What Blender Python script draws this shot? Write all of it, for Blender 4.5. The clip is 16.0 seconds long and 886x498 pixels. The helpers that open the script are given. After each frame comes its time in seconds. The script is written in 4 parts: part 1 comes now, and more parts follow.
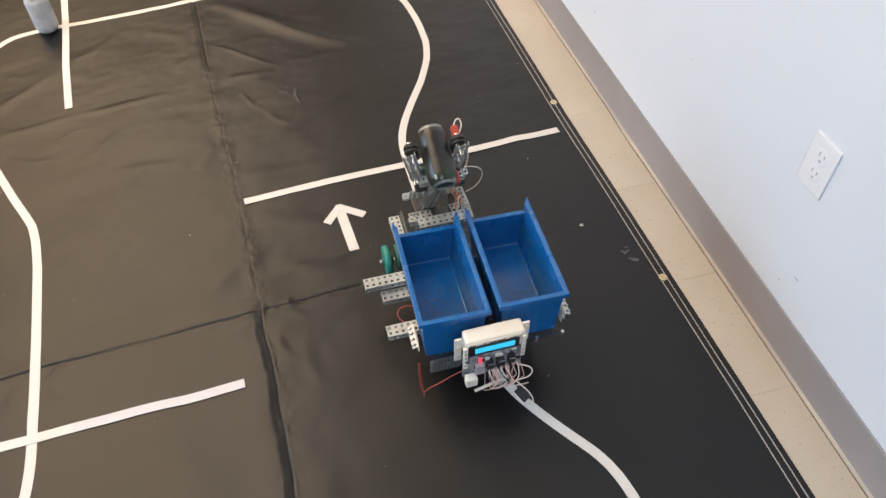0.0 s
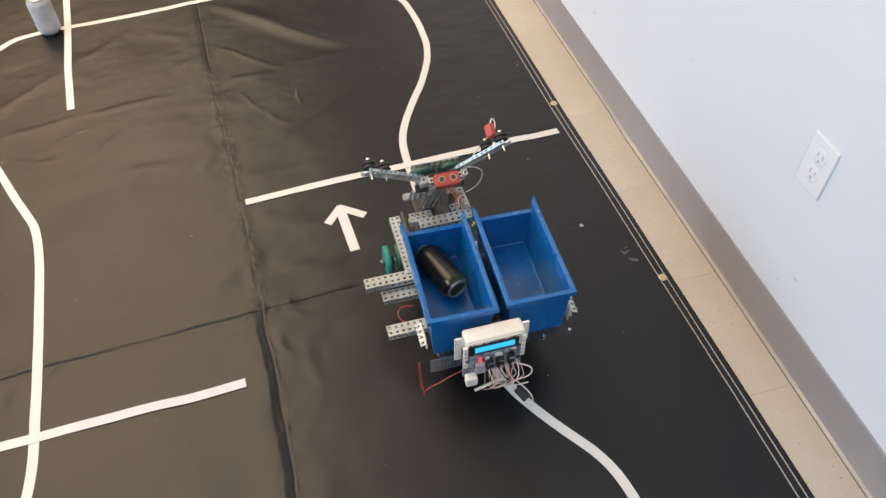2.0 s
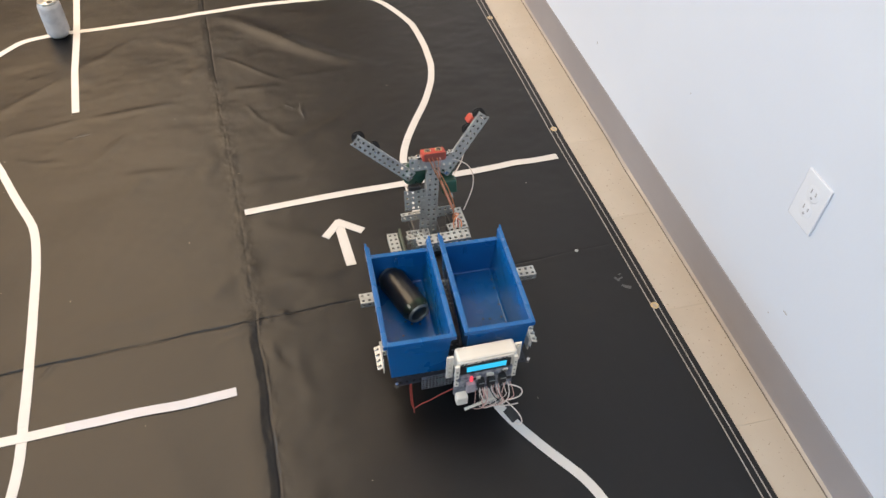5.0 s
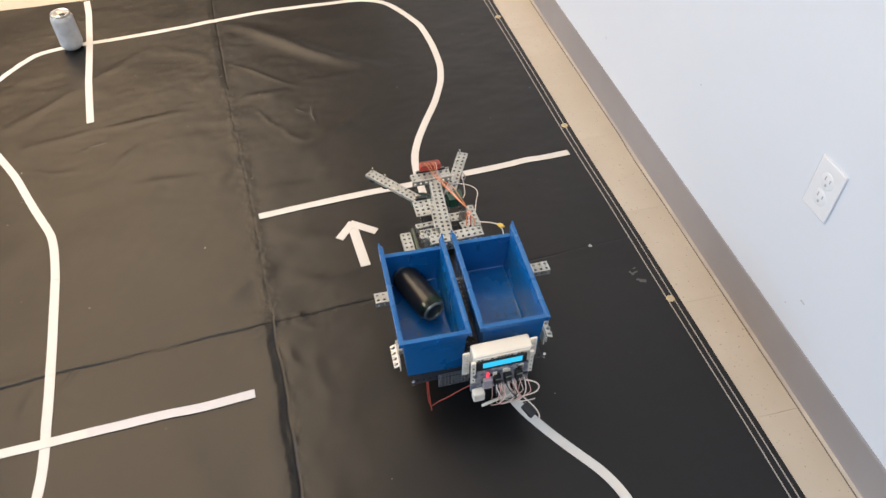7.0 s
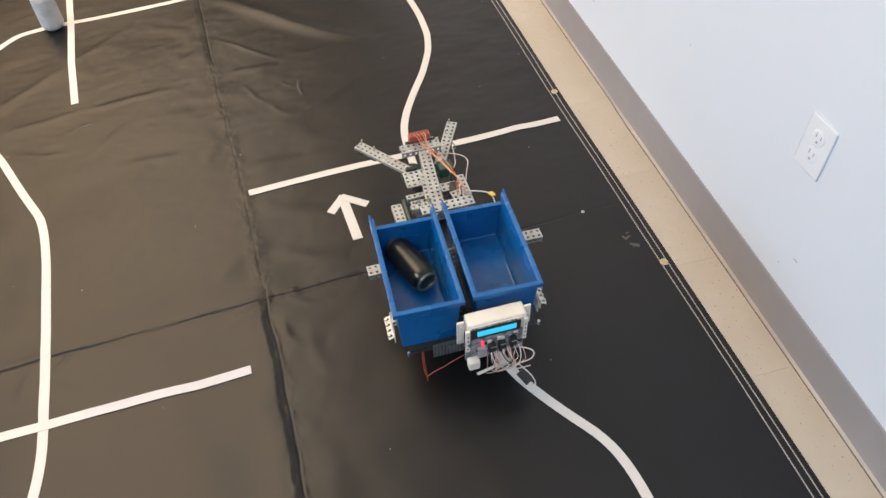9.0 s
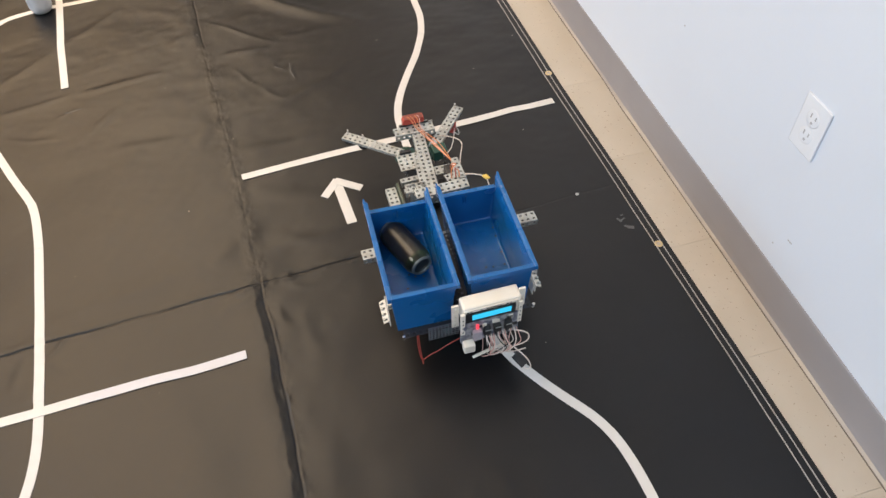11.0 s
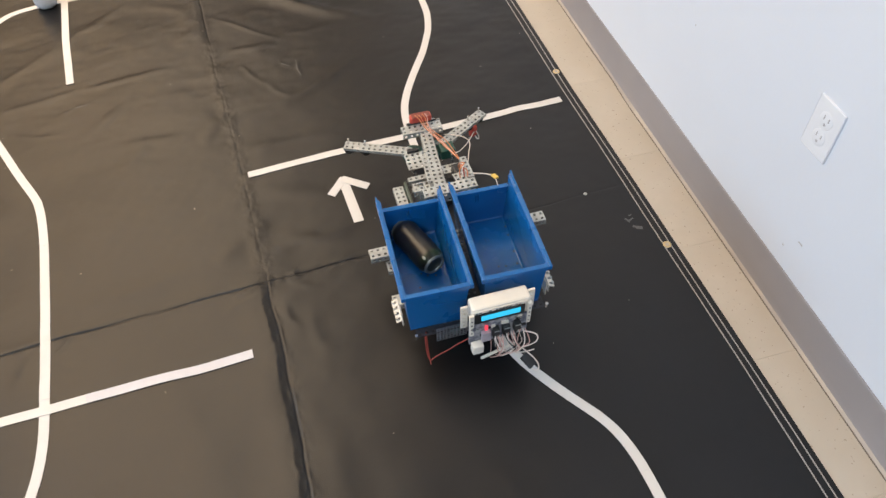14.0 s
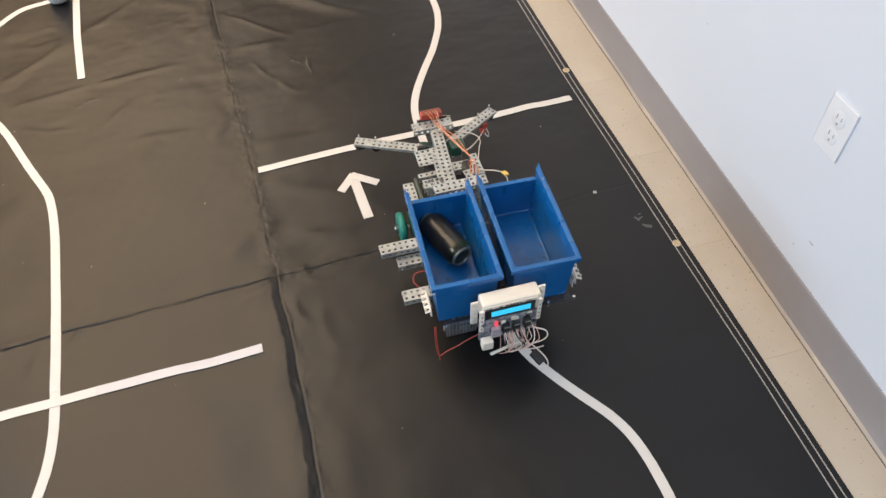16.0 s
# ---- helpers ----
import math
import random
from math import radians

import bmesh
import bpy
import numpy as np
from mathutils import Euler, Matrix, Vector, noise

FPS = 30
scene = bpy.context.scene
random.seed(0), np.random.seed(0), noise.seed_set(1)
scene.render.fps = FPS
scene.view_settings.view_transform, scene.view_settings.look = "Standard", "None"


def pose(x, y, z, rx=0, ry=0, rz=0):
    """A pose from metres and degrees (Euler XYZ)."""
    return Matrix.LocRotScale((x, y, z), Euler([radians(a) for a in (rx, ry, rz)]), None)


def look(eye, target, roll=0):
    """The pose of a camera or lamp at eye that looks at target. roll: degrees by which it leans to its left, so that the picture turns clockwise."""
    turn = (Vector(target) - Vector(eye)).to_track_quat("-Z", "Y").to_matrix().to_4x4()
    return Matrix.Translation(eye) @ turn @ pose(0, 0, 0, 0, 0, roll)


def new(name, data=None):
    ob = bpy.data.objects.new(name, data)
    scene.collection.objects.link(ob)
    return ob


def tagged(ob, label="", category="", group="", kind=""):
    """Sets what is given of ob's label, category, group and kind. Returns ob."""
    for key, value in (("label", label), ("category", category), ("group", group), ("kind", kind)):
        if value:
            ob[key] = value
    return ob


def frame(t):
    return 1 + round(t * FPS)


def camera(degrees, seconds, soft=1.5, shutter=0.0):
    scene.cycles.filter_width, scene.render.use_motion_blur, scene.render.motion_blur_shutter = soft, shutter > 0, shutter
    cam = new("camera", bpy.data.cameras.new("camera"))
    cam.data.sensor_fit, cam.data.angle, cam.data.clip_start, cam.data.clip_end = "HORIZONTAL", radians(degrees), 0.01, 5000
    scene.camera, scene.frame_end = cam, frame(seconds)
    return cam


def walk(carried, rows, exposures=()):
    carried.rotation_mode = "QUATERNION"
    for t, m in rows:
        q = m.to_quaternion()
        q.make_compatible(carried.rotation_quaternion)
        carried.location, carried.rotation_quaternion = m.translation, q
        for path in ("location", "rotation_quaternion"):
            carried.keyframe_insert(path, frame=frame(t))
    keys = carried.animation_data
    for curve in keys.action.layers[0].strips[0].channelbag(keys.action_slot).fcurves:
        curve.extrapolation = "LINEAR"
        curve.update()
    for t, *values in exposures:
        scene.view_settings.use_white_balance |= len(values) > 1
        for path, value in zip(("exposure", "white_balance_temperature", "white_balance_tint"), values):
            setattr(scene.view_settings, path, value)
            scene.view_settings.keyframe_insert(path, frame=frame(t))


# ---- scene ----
cam = camera(61.6, 16.0, shutter=0.4)
PATH = [
    (0, (-0.135, 0.022, 1.309), (0.207, 1.29, -0.199), -0.5),
    (0.5, (-0.131, 0.022, 1.312), (0.207, 1.289, -0.198), -0.6),
    (1, (-0.132, 0.02, 1.313), (0.208, 1.287, -0.197), -0.6),
    (1.5, (-0.13, 0.015, 1.311), (0.207, 1.286, -0.196), -0.7),
    (2, (-0.135, 0.015, 1.312), (0.205, 1.287, -0.193), -0.6),
    (2.5, (-0.138, 0.014, 1.313), (0.204, 1.286, -0.193), -0.5),
    (3, (-0.153, 0.004, 1.318), (0.197, 1.283, -0.179), 1.3),
    (3.5, (-0.149, 0.01, 1.316), (0.212, 1.297, -0.172), 2.6),
    (4, (-0.142, 0.011, 1.318), (0.226, 1.303, -0.164), 3.0),
    (6.5, (-0.149, -0.006, 1.323), (0.196, 1.317, -0.137), 0.7),
    (7, (-0.145, -0.006, 1.317), (0.186, 1.316, -0.147), -0.1),
    (7.5, (-0.141, -0.006, 1.314), (0.185, 1.302, -0.164), -0.6),
    (8, (-0.137, -0.01, 1.307), (0.191, 1.281, -0.185), -1.0),
    (8.5, (-0.135, -0.008, 1.306), (0.189, 1.269, -0.199), -1.5),
    (9, (-0.135, -0.009, 1.307), (0.19, 1.26, -0.205), -1.7),
    (9.5, (-0.137, -0.008, 1.306), (0.191, 1.251, -0.213), -1.7),
    (10, (-0.132, -0.008, 1.307), (0.196, 1.241, -0.221), -1.7),
    (12.5, (-0.142, -0.001, 1.301), (0.19, 1.22, -0.249), -1.5),
    (13, (-0.145, 0.003, 1.304), (0.186, 1.228, -0.241), -1.3),
    (13.5, (-0.144, 0.01, 1.307), (0.181, 1.233, -0.242), -1.5),
    (14, (-0.145, 0.009, 1.304), (0.179, 1.233, -0.245), -1.4),
    (14.5, (-0.144, 0.012, 1.303), (0.176, 1.236, -0.245), -1.5),
    (15, (-0.145, 0.011, 1.306), (0.167, 1.236, -0.244), -1.6),
    (15.5, (-0.148, 0.009, 1.303), (0.164, 1.236, -0.246), -1.4),
    (16, (-0.16, 0.004, 1.3), (0.155, 1.232, -0.247), -1.2),
]
walk(cam, [(t, look(eye, target, roll)) for t, eye, target, roll in PATH])

# ---- light ----
world = bpy.data.worlds.new("world")
scene.world = world
world.use_nodes = True
wn = world.node_tree
sky = wn.nodes.new("ShaderNodeTexSky")
sky.sky_type, sky.sun_disc = "NISHITA", False
sky.sun_elevation, sky.sun_rotation = radians(40), radians(250)
wn.links.new(sky.outputs[0], wn.nodes["Background"].inputs[0])
wn.nodes["Background"].inputs[1].default_value = 0.1
scene.view_settings.exposure = 0.0


def area(name, eye, target, w, h, watts, colour):
    d = bpy.data.lights.new(name, "AREA")
    d.shape, d.size, d.size_y, d.energy, d.color = "RECTANGLE", w, h, watts, colour
    ob = new(name, d)
    ob.matrix_world = look(eye, target)
    return ob


area("ceiling_lamp", (-1.90, 3.6, 2.66), (-1.90, 3.6, 0), 1.40, 5.4, 117, (1.0, 0.69, 0.40))
# Added panel without a known fixture: gives the mat's middle a neutral sheen.
area("ceiling_fill_middle", (-0.70, 3.6, 2.66), (-0.70, 3.6, 0), 1.00, 5.2, 66, (1.0, 0.78, 0.55))
# Unseen fill light, added at the back to brighten the near faces.
area("fill_light_back", (-0.9, -1.7, 2.66), (-0.9, -1.7, 0), 1.2, 1.2, 46, (0.86, 0.93, 1.0))
area("window_light", (-3.93, 1.6, 1.5), (0, 1.6, 1.1), 2.4, 1.5, 92, (0.57, 0.775, 1.0))


# ---- materials ----
def material(name, base, rough=0.5, metal=0.0, vary=0.12, scale=20.0, bump=0.0, bump_scale=200.0, spec=0.5, second=None, second_scale=4.0, coat=0.0, speck=None):
    """A surface with a broad and a fine variation of its colour, a varying gloss and a fine relief."""
    m = bpy.data.materials.new(name)
    m.use_nodes = True
    nt = m.node_tree
    N, L = nt.nodes.new, nt.links.new
    b = nt.nodes["Principled BSDF"]
    b.inputs["Metallic"].default_value = metal
    b.inputs["Specular IOR Level"].default_value = spec
    b.inputs["Coat Weight"].default_value = coat
    tc = N("ShaderNodeTexCoord")

    def noise_at(sc, detail=4):
        n = N("ShaderNodeTexNoise")
        n.inputs["Scale"].default_value, n.inputs["Detail"].default_value = sc, detail
        L(tc.outputs["Object"], n.inputs["Vector"])
        return n

    def mix(a, c, fac):
        x = N("ShaderNodeMix")
        x.data_type = "RGBA"
        for sock, v in ((6, a), (7, c)):
            if hasattr(v, "is_linked"):
                L(v, x.inputs[sock])
            else:
                x.inputs[sock].default_value = (*v, 1)
        L(fac, x.inputs[0])
        return x.outputs[2]

    fine, broad = noise_at(scale), noise_at(second_scale, 3)
    dark = [c * (1 - vary) for c in base]
    light = [min(1, c * (1 + vary)) for c in base]
    colour = mix(dark, light, fine.outputs["Fac"])
    if second:
        ramp = N("ShaderNodeValToRGB")
        ramp.color_ramp.elements[0].position, ramp.color_ramp.elements[1].position = 0.42, 0.62
        L(broad.outputs["Fac"], ramp.inputs[0])
        colour = mix(colour, second, ramp.outputs[0])
    if speck:
        tint, density, sc = speck
        v = noise_at(sc, 2)
        ramp = N("ShaderNodeValToRGB")
        ramp.color_ramp.elements[0].position, ramp.color_ramp.elements[1].position = density, density + 0.03
        L(v.outputs["Fac"], ramp.inputs[0])
        colour = mix(colour, tint, ramp.outputs[0])
    L(colour, b.inputs["Base Color"])
    mr = N("ShaderNodeMapRange")
    mr.inputs[3].default_value, mr.inputs[4].default_value = max(0.02, rough - 0.08), min(1, rough + 0.08)
    L(broad.outputs["Fac"], mr.inputs[0])
    L(mr.outputs[0], b.inputs["Roughness"])
    if bump:
        bp = N("ShaderNodeBump")
        bp.inputs["Strength"].default_value, bp.inputs["Distance"].default_value = bump, 0.001
        L(noise_at(bump_scale, 3).outputs["Fac"], bp.inputs["Height"])
        L(bp.outputs[0], b.inputs["Normal"])
    return m


def glow(name, colour, power):
    m = bpy.data.materials.new(name)
    m.use_nodes = True
    b = m.node_tree.nodes["Principled BSDF"]
    b.inputs["Base Color"].default_value = (*[c * 0.3 for c in colour], 1)
    b.inputs["Emission Color"].default_value = (*colour, 1)
    b.inputs["Emission Strength"].default_value = power
    b.inputs["Roughness"].default_value = 0.25
    return m


M_MAT = material("black_vinyl", (0.0034, 0.0036, 0.0046), 0.38, vary=0.3, scale=60, bump=0.22, bump_scale=420, second=(0.0052, 0.0053, 0.0062), second_scale=2.5, spec=0.43)
M_TAPE = material("white_tape", (0.64, 0.615, 0.59), 0.6, vary=0.05, scale=40, bump=0.15, bump_scale=150)
M_TAPE_NEW = material("clean_white_tape", (0.58, 0.565, 0.59), 0.55, vary=0.05, scale=40, bump=0.15, bump_scale=150)
M_THREAD = material("pale_thread", (0.38, 0.36, 0.34), 0.7, vary=0.2, scale=300)
M_BRASS = material("brass", (0.62, 0.50, 0.30), 0.35, 0.9, vary=0.15, scale=80)
M_WALL = material("painted_wall", (0.680, 0.735, 0.82), 0.55, vary=0.02, scale=6, bump=0.12, bump_scale=160, second=(0.658, 0.712, 0.80), second_scale=1.2)
# Unseen far wall, made dark so that its reflection in the mat dims.
M_FAR = material("darkened_far_wall", (0.30, 0.27, 0.24), 0.7, vary=0.05, scale=6)
M_CEIL = material("ceiling_paint", (0.78, 0.77, 0.74), 0.8, vary=0.03, scale=5)
M_BASE = material("grey_rubber_base", (0.285, 0.272, 0.283), 0.45, vary=0.05, scale=8, bump=0.1, bump_scale=120, second=(0.262, 0.25, 0.262), second_scale=3)
# Paler, more beige tone for the top of the base's foot.
M_TOE = material("pale_beige_rubber", (0.43, 0.385, 0.33), 0.5, vary=0.12, scale=30, second=(0.34, 0.31, 0.285), second_scale=5)
M_TILE = material("beige_vinyl_tile", (0.525, 0.468, 0.392), 0.38, vary=0.07, scale=26, bump=0.08, bump_scale=300, second=(0.495, 0.438, 0.36), second_scale=5, speck=((0.36, 0.30, 0.235), 0.675, 120.0))
# For rubbed scuffs and for glints painted on creases.
M_SCUFF_GLINT = material("pale_scuff_and_glint", (0.10, 0.10, 0.105), 0.6, vary=0.4, scale=200)
M_LINT = material("lint", (0.42, 0.38, 0.34), 0.8)
M_GROUT = material("tile_joint", (0.49, 0.433, 0.355), 0.8)
M_OUTLET = material("white_plastic_plate", (0.745, 0.78, 0.84), 0.3, vary=0.02)
M_GAP_SHADE = material("gap_shade_tone", (0.15, 0.125, 0.105), 0.8, vary=0.3, scale=30)
M_MARK = material("faint_scuff", (0.46, 0.46, 0.48), 0.7, vary=0.2, scale=300)
M_SLOT = material("dark_slot", (0.05, 0.05, 0.05), 0.6)
M_SOCKET = material("grey_socket_slot", (0.40, 0.41, 0.44), 0.6)
M_BLUE = material("blue_polypropylene", (0.003, 0.105, 0.340), 0.27, vary=0.12, scale=14, bump=0.1, bump_scale=260, second=(0.004, 0.120, 0.372), second_scale=9, spec=0.65)
M_BLUEDARK = material("deep_blue_moulding", (0.002, 0.04, 0.15), 0.4)
M_STEEL = material("zinc_steel", (0.50, 0.525, 0.515), 0.43, 0.62, vary=0.2, scale=50, bump=0.08, bump_scale=300, second=(0.38, 0.39, 0.385), second_scale=26)
M_DARKSTEEL = material("dark_steel", (0.24, 0.25, 0.28), 0.4, 0.6, vary=0.2, scale=60)
# Dark steel for the tray, darkened to carry the shade between the bins.
M_TRAY = material("shaded_steel", (0.05, 0.052, 0.06), 0.45, 0.5, vary=0.25, scale=60)
M_BOLT = material("bright_bolt", (0.75, 0.74, 0.72), 0.25, 0.9)
M_RUBBER = material("black_rubber", (0.015, 0.015, 0.016), 0.65, vary=0.2, scale=80, bump=0.2)
M_GREEN = material("green_plastic", (0.015, 0.21, 0.17), 0.4, vary=0.1, scale=40)
M_GEAR = material("bottle_green_plastic", (0.018, 0.12, 0.07), 0.45, vary=0.15, scale=40)
M_DKGREEN = material("dark_green_plastic", (0.02, 0.075, 0.055), 0.45, vary=0.15, scale=40)
M_OLIVE = material("grey_green_plastic", (0.075, 0.095, 0.07), 0.5, vary=0.15, scale=40)
M_RED = material("red_plastic", (0.44, 0.06, 0.04), 0.5, vary=0.1, scale=40)
M_BROWN_RED = material("brown_red_cover", (0.22, 0.055, 0.04), 0.5, vary=0.15, scale=60)
M_WHITE = material("white_case", (0.80, 0.76, 0.68), 0.45, vary=0.04, scale=30, second=(0.74, 0.69, 0.60), second_scale=12)
M_BLACK = material("black_plastic", (0.02, 0.02, 0.022), 0.4, vary=0.2, scale=60)
M_PCB = material("circuit_board", (0.11, 0.12, 0.16), 0.35, vary=0.4, scale=160, second=(0.34, 0.34, 0.37), second_scale=90)
M_CLEAR = material("frosted_block", (0.42, 0.38, 0.42), 0.35, vary=0.3, scale=150)
M_LCD = glow("lit_display", (0.05, 0.62, 0.95), 0.9)
M_LED = glow("red_indicator", (1.0, 0.08, 0.12), 1.0)
M_WIRE_RED = material("red_wire", (0.36, 0.06, 0.045), 0.45)
M_WIRE_ORANGE = material("orange_wire", (0.62, 0.22, 0.09), 0.5)
M_WIRE_WHITE = material("pale_wire", (0.76, 0.68, 0.62), 0.5)
M_WIRE_PINK = material("pink_wire", (0.68, 0.42, 0.37), 0.5)
M_WIRE_GREY = material("grey_wire", (0.30, 0.30, 0.31), 0.4, 0.2)
M_WIRE_BLACK = material("black_wire", (0.02, 0.02, 0.02), 0.5)
M_YELLOW = material("yellow_tag", (0.75, 0.52, 0.10), 0.5)
M_CANBLACK = material("black_can_paint", (0.010, 0.010, 0.0095), 0.36, 0.0, vary=0.3, scale=30, second=(0.02, 0.022, 0.017), second_scale=16, coat=0.15, spec=0.5, bump=0.3, bump_scale=90)
# Green tint and pale glints near the can's base, put into the colour.
M_GLINT_BAND = material("green_glint_band", (0.012, 0.014, 0.010), 0.3, 0.2, vary=0.5, scale=60, second=(0.025, 0.045, 0.02), second_scale=45, speck=((0.40, 0.41, 0.36), 0.67, 70.0))
M_ALU = material("bare_aluminium", (0.66, 0.66, 0.65), 0.32, 0.95, vary=0.08, scale=60)
M_RING = material("dull_aluminium_rim", (0.24, 0.25, 0.23), 0.38, 0.6, vary=0.15, scale=60)
M_DOME = material("dark_can_base", (0.05, 0.055, 0.05), 0.4, 0.5, vary=0.3, scale=60)
M_CANWHITE = material("brushed_pale_can", (0.50, 0.50, 0.50), 0.55, 0.0, vary=0.1, scale=30, second=(0.40, 0.40, 0.41), second_scale=30, bump=0.1)


# ---- building helpers ----
def mesh_of(name, bm, mats):
    me = bpy.data.meshes.new(name)
    bm.normal_update()
    bm.to_mesh(me)
    bm.free()
    for m in mats if isinstance(mats, (list, tuple)) else [mats]:
        me.materials.append(m)
    return me


def smooth(me, angle=40):
    me.shade_smooth()
    me.set_sharp_from_angle(angle=radians(angle))
    return me


def part(name, bm, mats, parent=None, label="", m=None, soft=False):
    me = mesh_of(name, bm, mats)
    if soft:
        smooth(me)
    ob = new(name, me)
    if parent:
        ob.parent = parent
    if m is not None:
        ob.matrix_basis = m
    return tagged(ob, label)


def box(bm, x0, x1, y0, y1, z0, z1, bevel=0.0, mat=0, m=None):
    g = bmesh.ops.create_cube(bm, size=1)["verts"]
    bmesh.ops.transform(bm, matrix=Matrix.Translation(((x0 + x1) / 2, (y0 + y1) / 2, (z0 + z1) / 2)) @ Matrix.Diagonal((x1 - x0, y1 - y0, z1 - z0, 1)), verts=g)
    faces = set(f for v in g for f in v.link_faces)
    if bevel:
        edges = list(set(e for v in g for e in v.link_edges))
        r = bmesh.ops.bevel(bm, geom=edges, offset=bevel, segments=2, affect="EDGES", profile=0.5)
        faces = set(f for f in faces | set(r["faces"]) if f.is_valid)
        faces |= set(f for g2 in list(faces) for e2 in g2.edges for f in e2.link_faces)
    verts = set(v for f in faces for v in f.verts)
    for f in faces:
        f.material_index = mat
    if m is not None:
        bmesh.ops.transform(bm, matrix=m, verts=list(verts))
    return verts


def cyl(bm, p, q, r, seg=12, mat=0, r2=None):
    """A capped rod from p to q."""
    p, q = Vector(p), Vector(q)
    d = q - p
    turn = d.to_track_quat("Z", "Y").to_matrix().to_4x4()
    g = bmesh.ops.create_cone(bm, cap_ends=True, segments=seg, radius1=r, radius2=r if r2 is None else r2, depth=d.length, matrix=Matrix.Translation((p + q) / 2) @ turn)["verts"]
    for f in set(f for v in g for f in v.link_faces):
        f.material_index = mat
    return g


def lathe(bm, profile, seg=40, mats=None, m=Matrix()):
    """A turned body about z; profile: (radius, height) from the bottom up."""
    rings = []
    for r, z in profile:
        if r < 1e-6:
            rings.append([bm.verts.new(m @ Vector((0, 0, z)))])
        else:
            rings.append([bm.verts.new(m @ Vector((r * math.cos(2 * math.pi * k / seg), r * math.sin(2 * math.pi * k / seg), z))) for k in range(seg)])
    for n, (a, c) in enumerate(zip(rings, rings[1:])):
        for k in range(seg):
            j = (k + 1) % seg
            vs = [a[k % len(a)], a[j % len(a)], c[j % len(c)], c[k % len(c)]]
            vs = list(dict.fromkeys(vs))
            if len(vs) > 2:
                f = bm.faces.new(vs)
                f.material_index = mats[n] if mats else 0
                f.smooth = True


PITCH, HOLE = 0.0127, 0.0027


def perforated(bm, nx, ny, m, thick=0.0016, pitch=PITCH, hole=HOLE, mat=0):
    """A plate with a grid of square holes, nx by ny, centred on m's origin in m's xy plane."""
    xs, ys = [], []
    for n, out in ((nx, xs), (ny, ys)):
        for k in range(n):
            c = (k - (n - 1) / 2) * pitch
            out += [c - hole, c + hole]
        out.insert(0, -n * pitch / 2)
        out.append(n * pitch / 2)
    grid = [[[bm.verts.new(m @ Vector((x, y, z))) for y in ys] for x in xs] for z in (thick / 2, -thick / 2)]
    solid = lambda i, j: 0 <= i < len(xs) - 1 and 0 <= j < len(ys) - 1 and not (i % 2 and j % 2)
    for i in range(len(xs) - 1):
        for j in range(len(ys) - 1):
            if not solid(i, j):
                continue
            t, u = grid
            fs = [bm.faces.new((t[i][j], t[i + 1][j], t[i + 1][j + 1], t[i][j + 1])), bm.faces.new((u[i][j], u[i][j + 1], u[i + 1][j + 1], u[i + 1][j]))]
            for di, dj, a, c in ((-1, 0, (i, j), (i, j + 1)), (1, 0, (i + 1, j + 1), (i + 1, j)), (0, -1, (i + 1, j), (i, j)), (0, 1, (i, j + 1), (i + 1, j + 1))):
                if not solid(i + di, j + dj):
                    fs.append(bm.faces.new((t[a[0]][a[1]], t[c[0]][c[1]], u[c[0]][c[1]], u[a[0]][a[1]])))
            for f in fs:
                f.material_index = mat


def channel(bm, n, width, m, flange=1, sides=(1, -1), mat=0, pitch=PITCH):
    """A perforated U channel n holes long (x) and width holes wide (y), its flanges hanging down (-z)."""
    perforated(bm, n, width, m, mat=mat, pitch=pitch)
    for s in sides:
        perforated(bm, n, flange, m @ pose(0, s * width * pitch / 2, -flange * pitch / 2, 90, 0, 0), mat=mat, pitch=pitch)


def wire(name, points, radius, mat, parent, label="", res=6):
    c = bpy.data.curves.new(name, "CURVE")
    c.dimensions, c.bevel_depth, c.bevel_resolution, c.use_fill_caps = "3D", radius, 2, True
    sp = c.splines.new("NURBS")
    sp.points.add(len(points) - 1)
    for q, p in zip(sp.points, points):
        q.co = (*p, 1)
    sp.use_endpoint_u, sp.order_u, sp.resolution_u = True, 3, res
    tmp = new(name, c)
    me = bpy.data.meshes.new_from_object(tmp.evaluated_get(bpy.context.evaluated_depsgraph_get()))
    bpy.data.objects.remove(tmp)
    bpy.data.curves.remove(c)
    me.name = name
    me.materials.clear()
    me.materials.append(mat)
    me.shade_smooth()
    ob = new(name, me)
    ob.parent = parent
    return tagged(ob, label)


# ---- the room ----
XW = 0.752  # face of the painted wall


def slab(name, x0, x1, y0, y1, z0, z1, mat, label, category):
    bm = bmesh.new()
    box(bm, x0, x1, y0, y1, z0, z1)
    ob = part(name, bm, mat)
    return tagged(ob, label, category, kind="structure")


floor = slab("floor", -4.0, XW, -3.5, 7.5, -0.12, -0.0032, M_GROUT, "beige speckled vinyl tile floor with thin dark joints", "floor")
slab("wall_east", XW, XW + 0.15, -3.5, 7.5, -0.12, 2.7, M_WALL, "smooth pale bluish white painted wall", "wall")
slab("wall_north", -4.0, XW, 7.5, 7.65, -0.12, 2.7, M_FAR, "unseen grey brown wall, kept dark to dim the mat's reflection", "wall")
slab("wall_south", -4.0, XW, -3.65, -3.5, -0.12, 2.7, M_WALL, "plain white painted wall", "wall")
slab("ceiling", -4.0, XW, -3.5, 7.5, 2.7, 2.8, M_CEIL, "plain off-white ceiling", "ceiling")


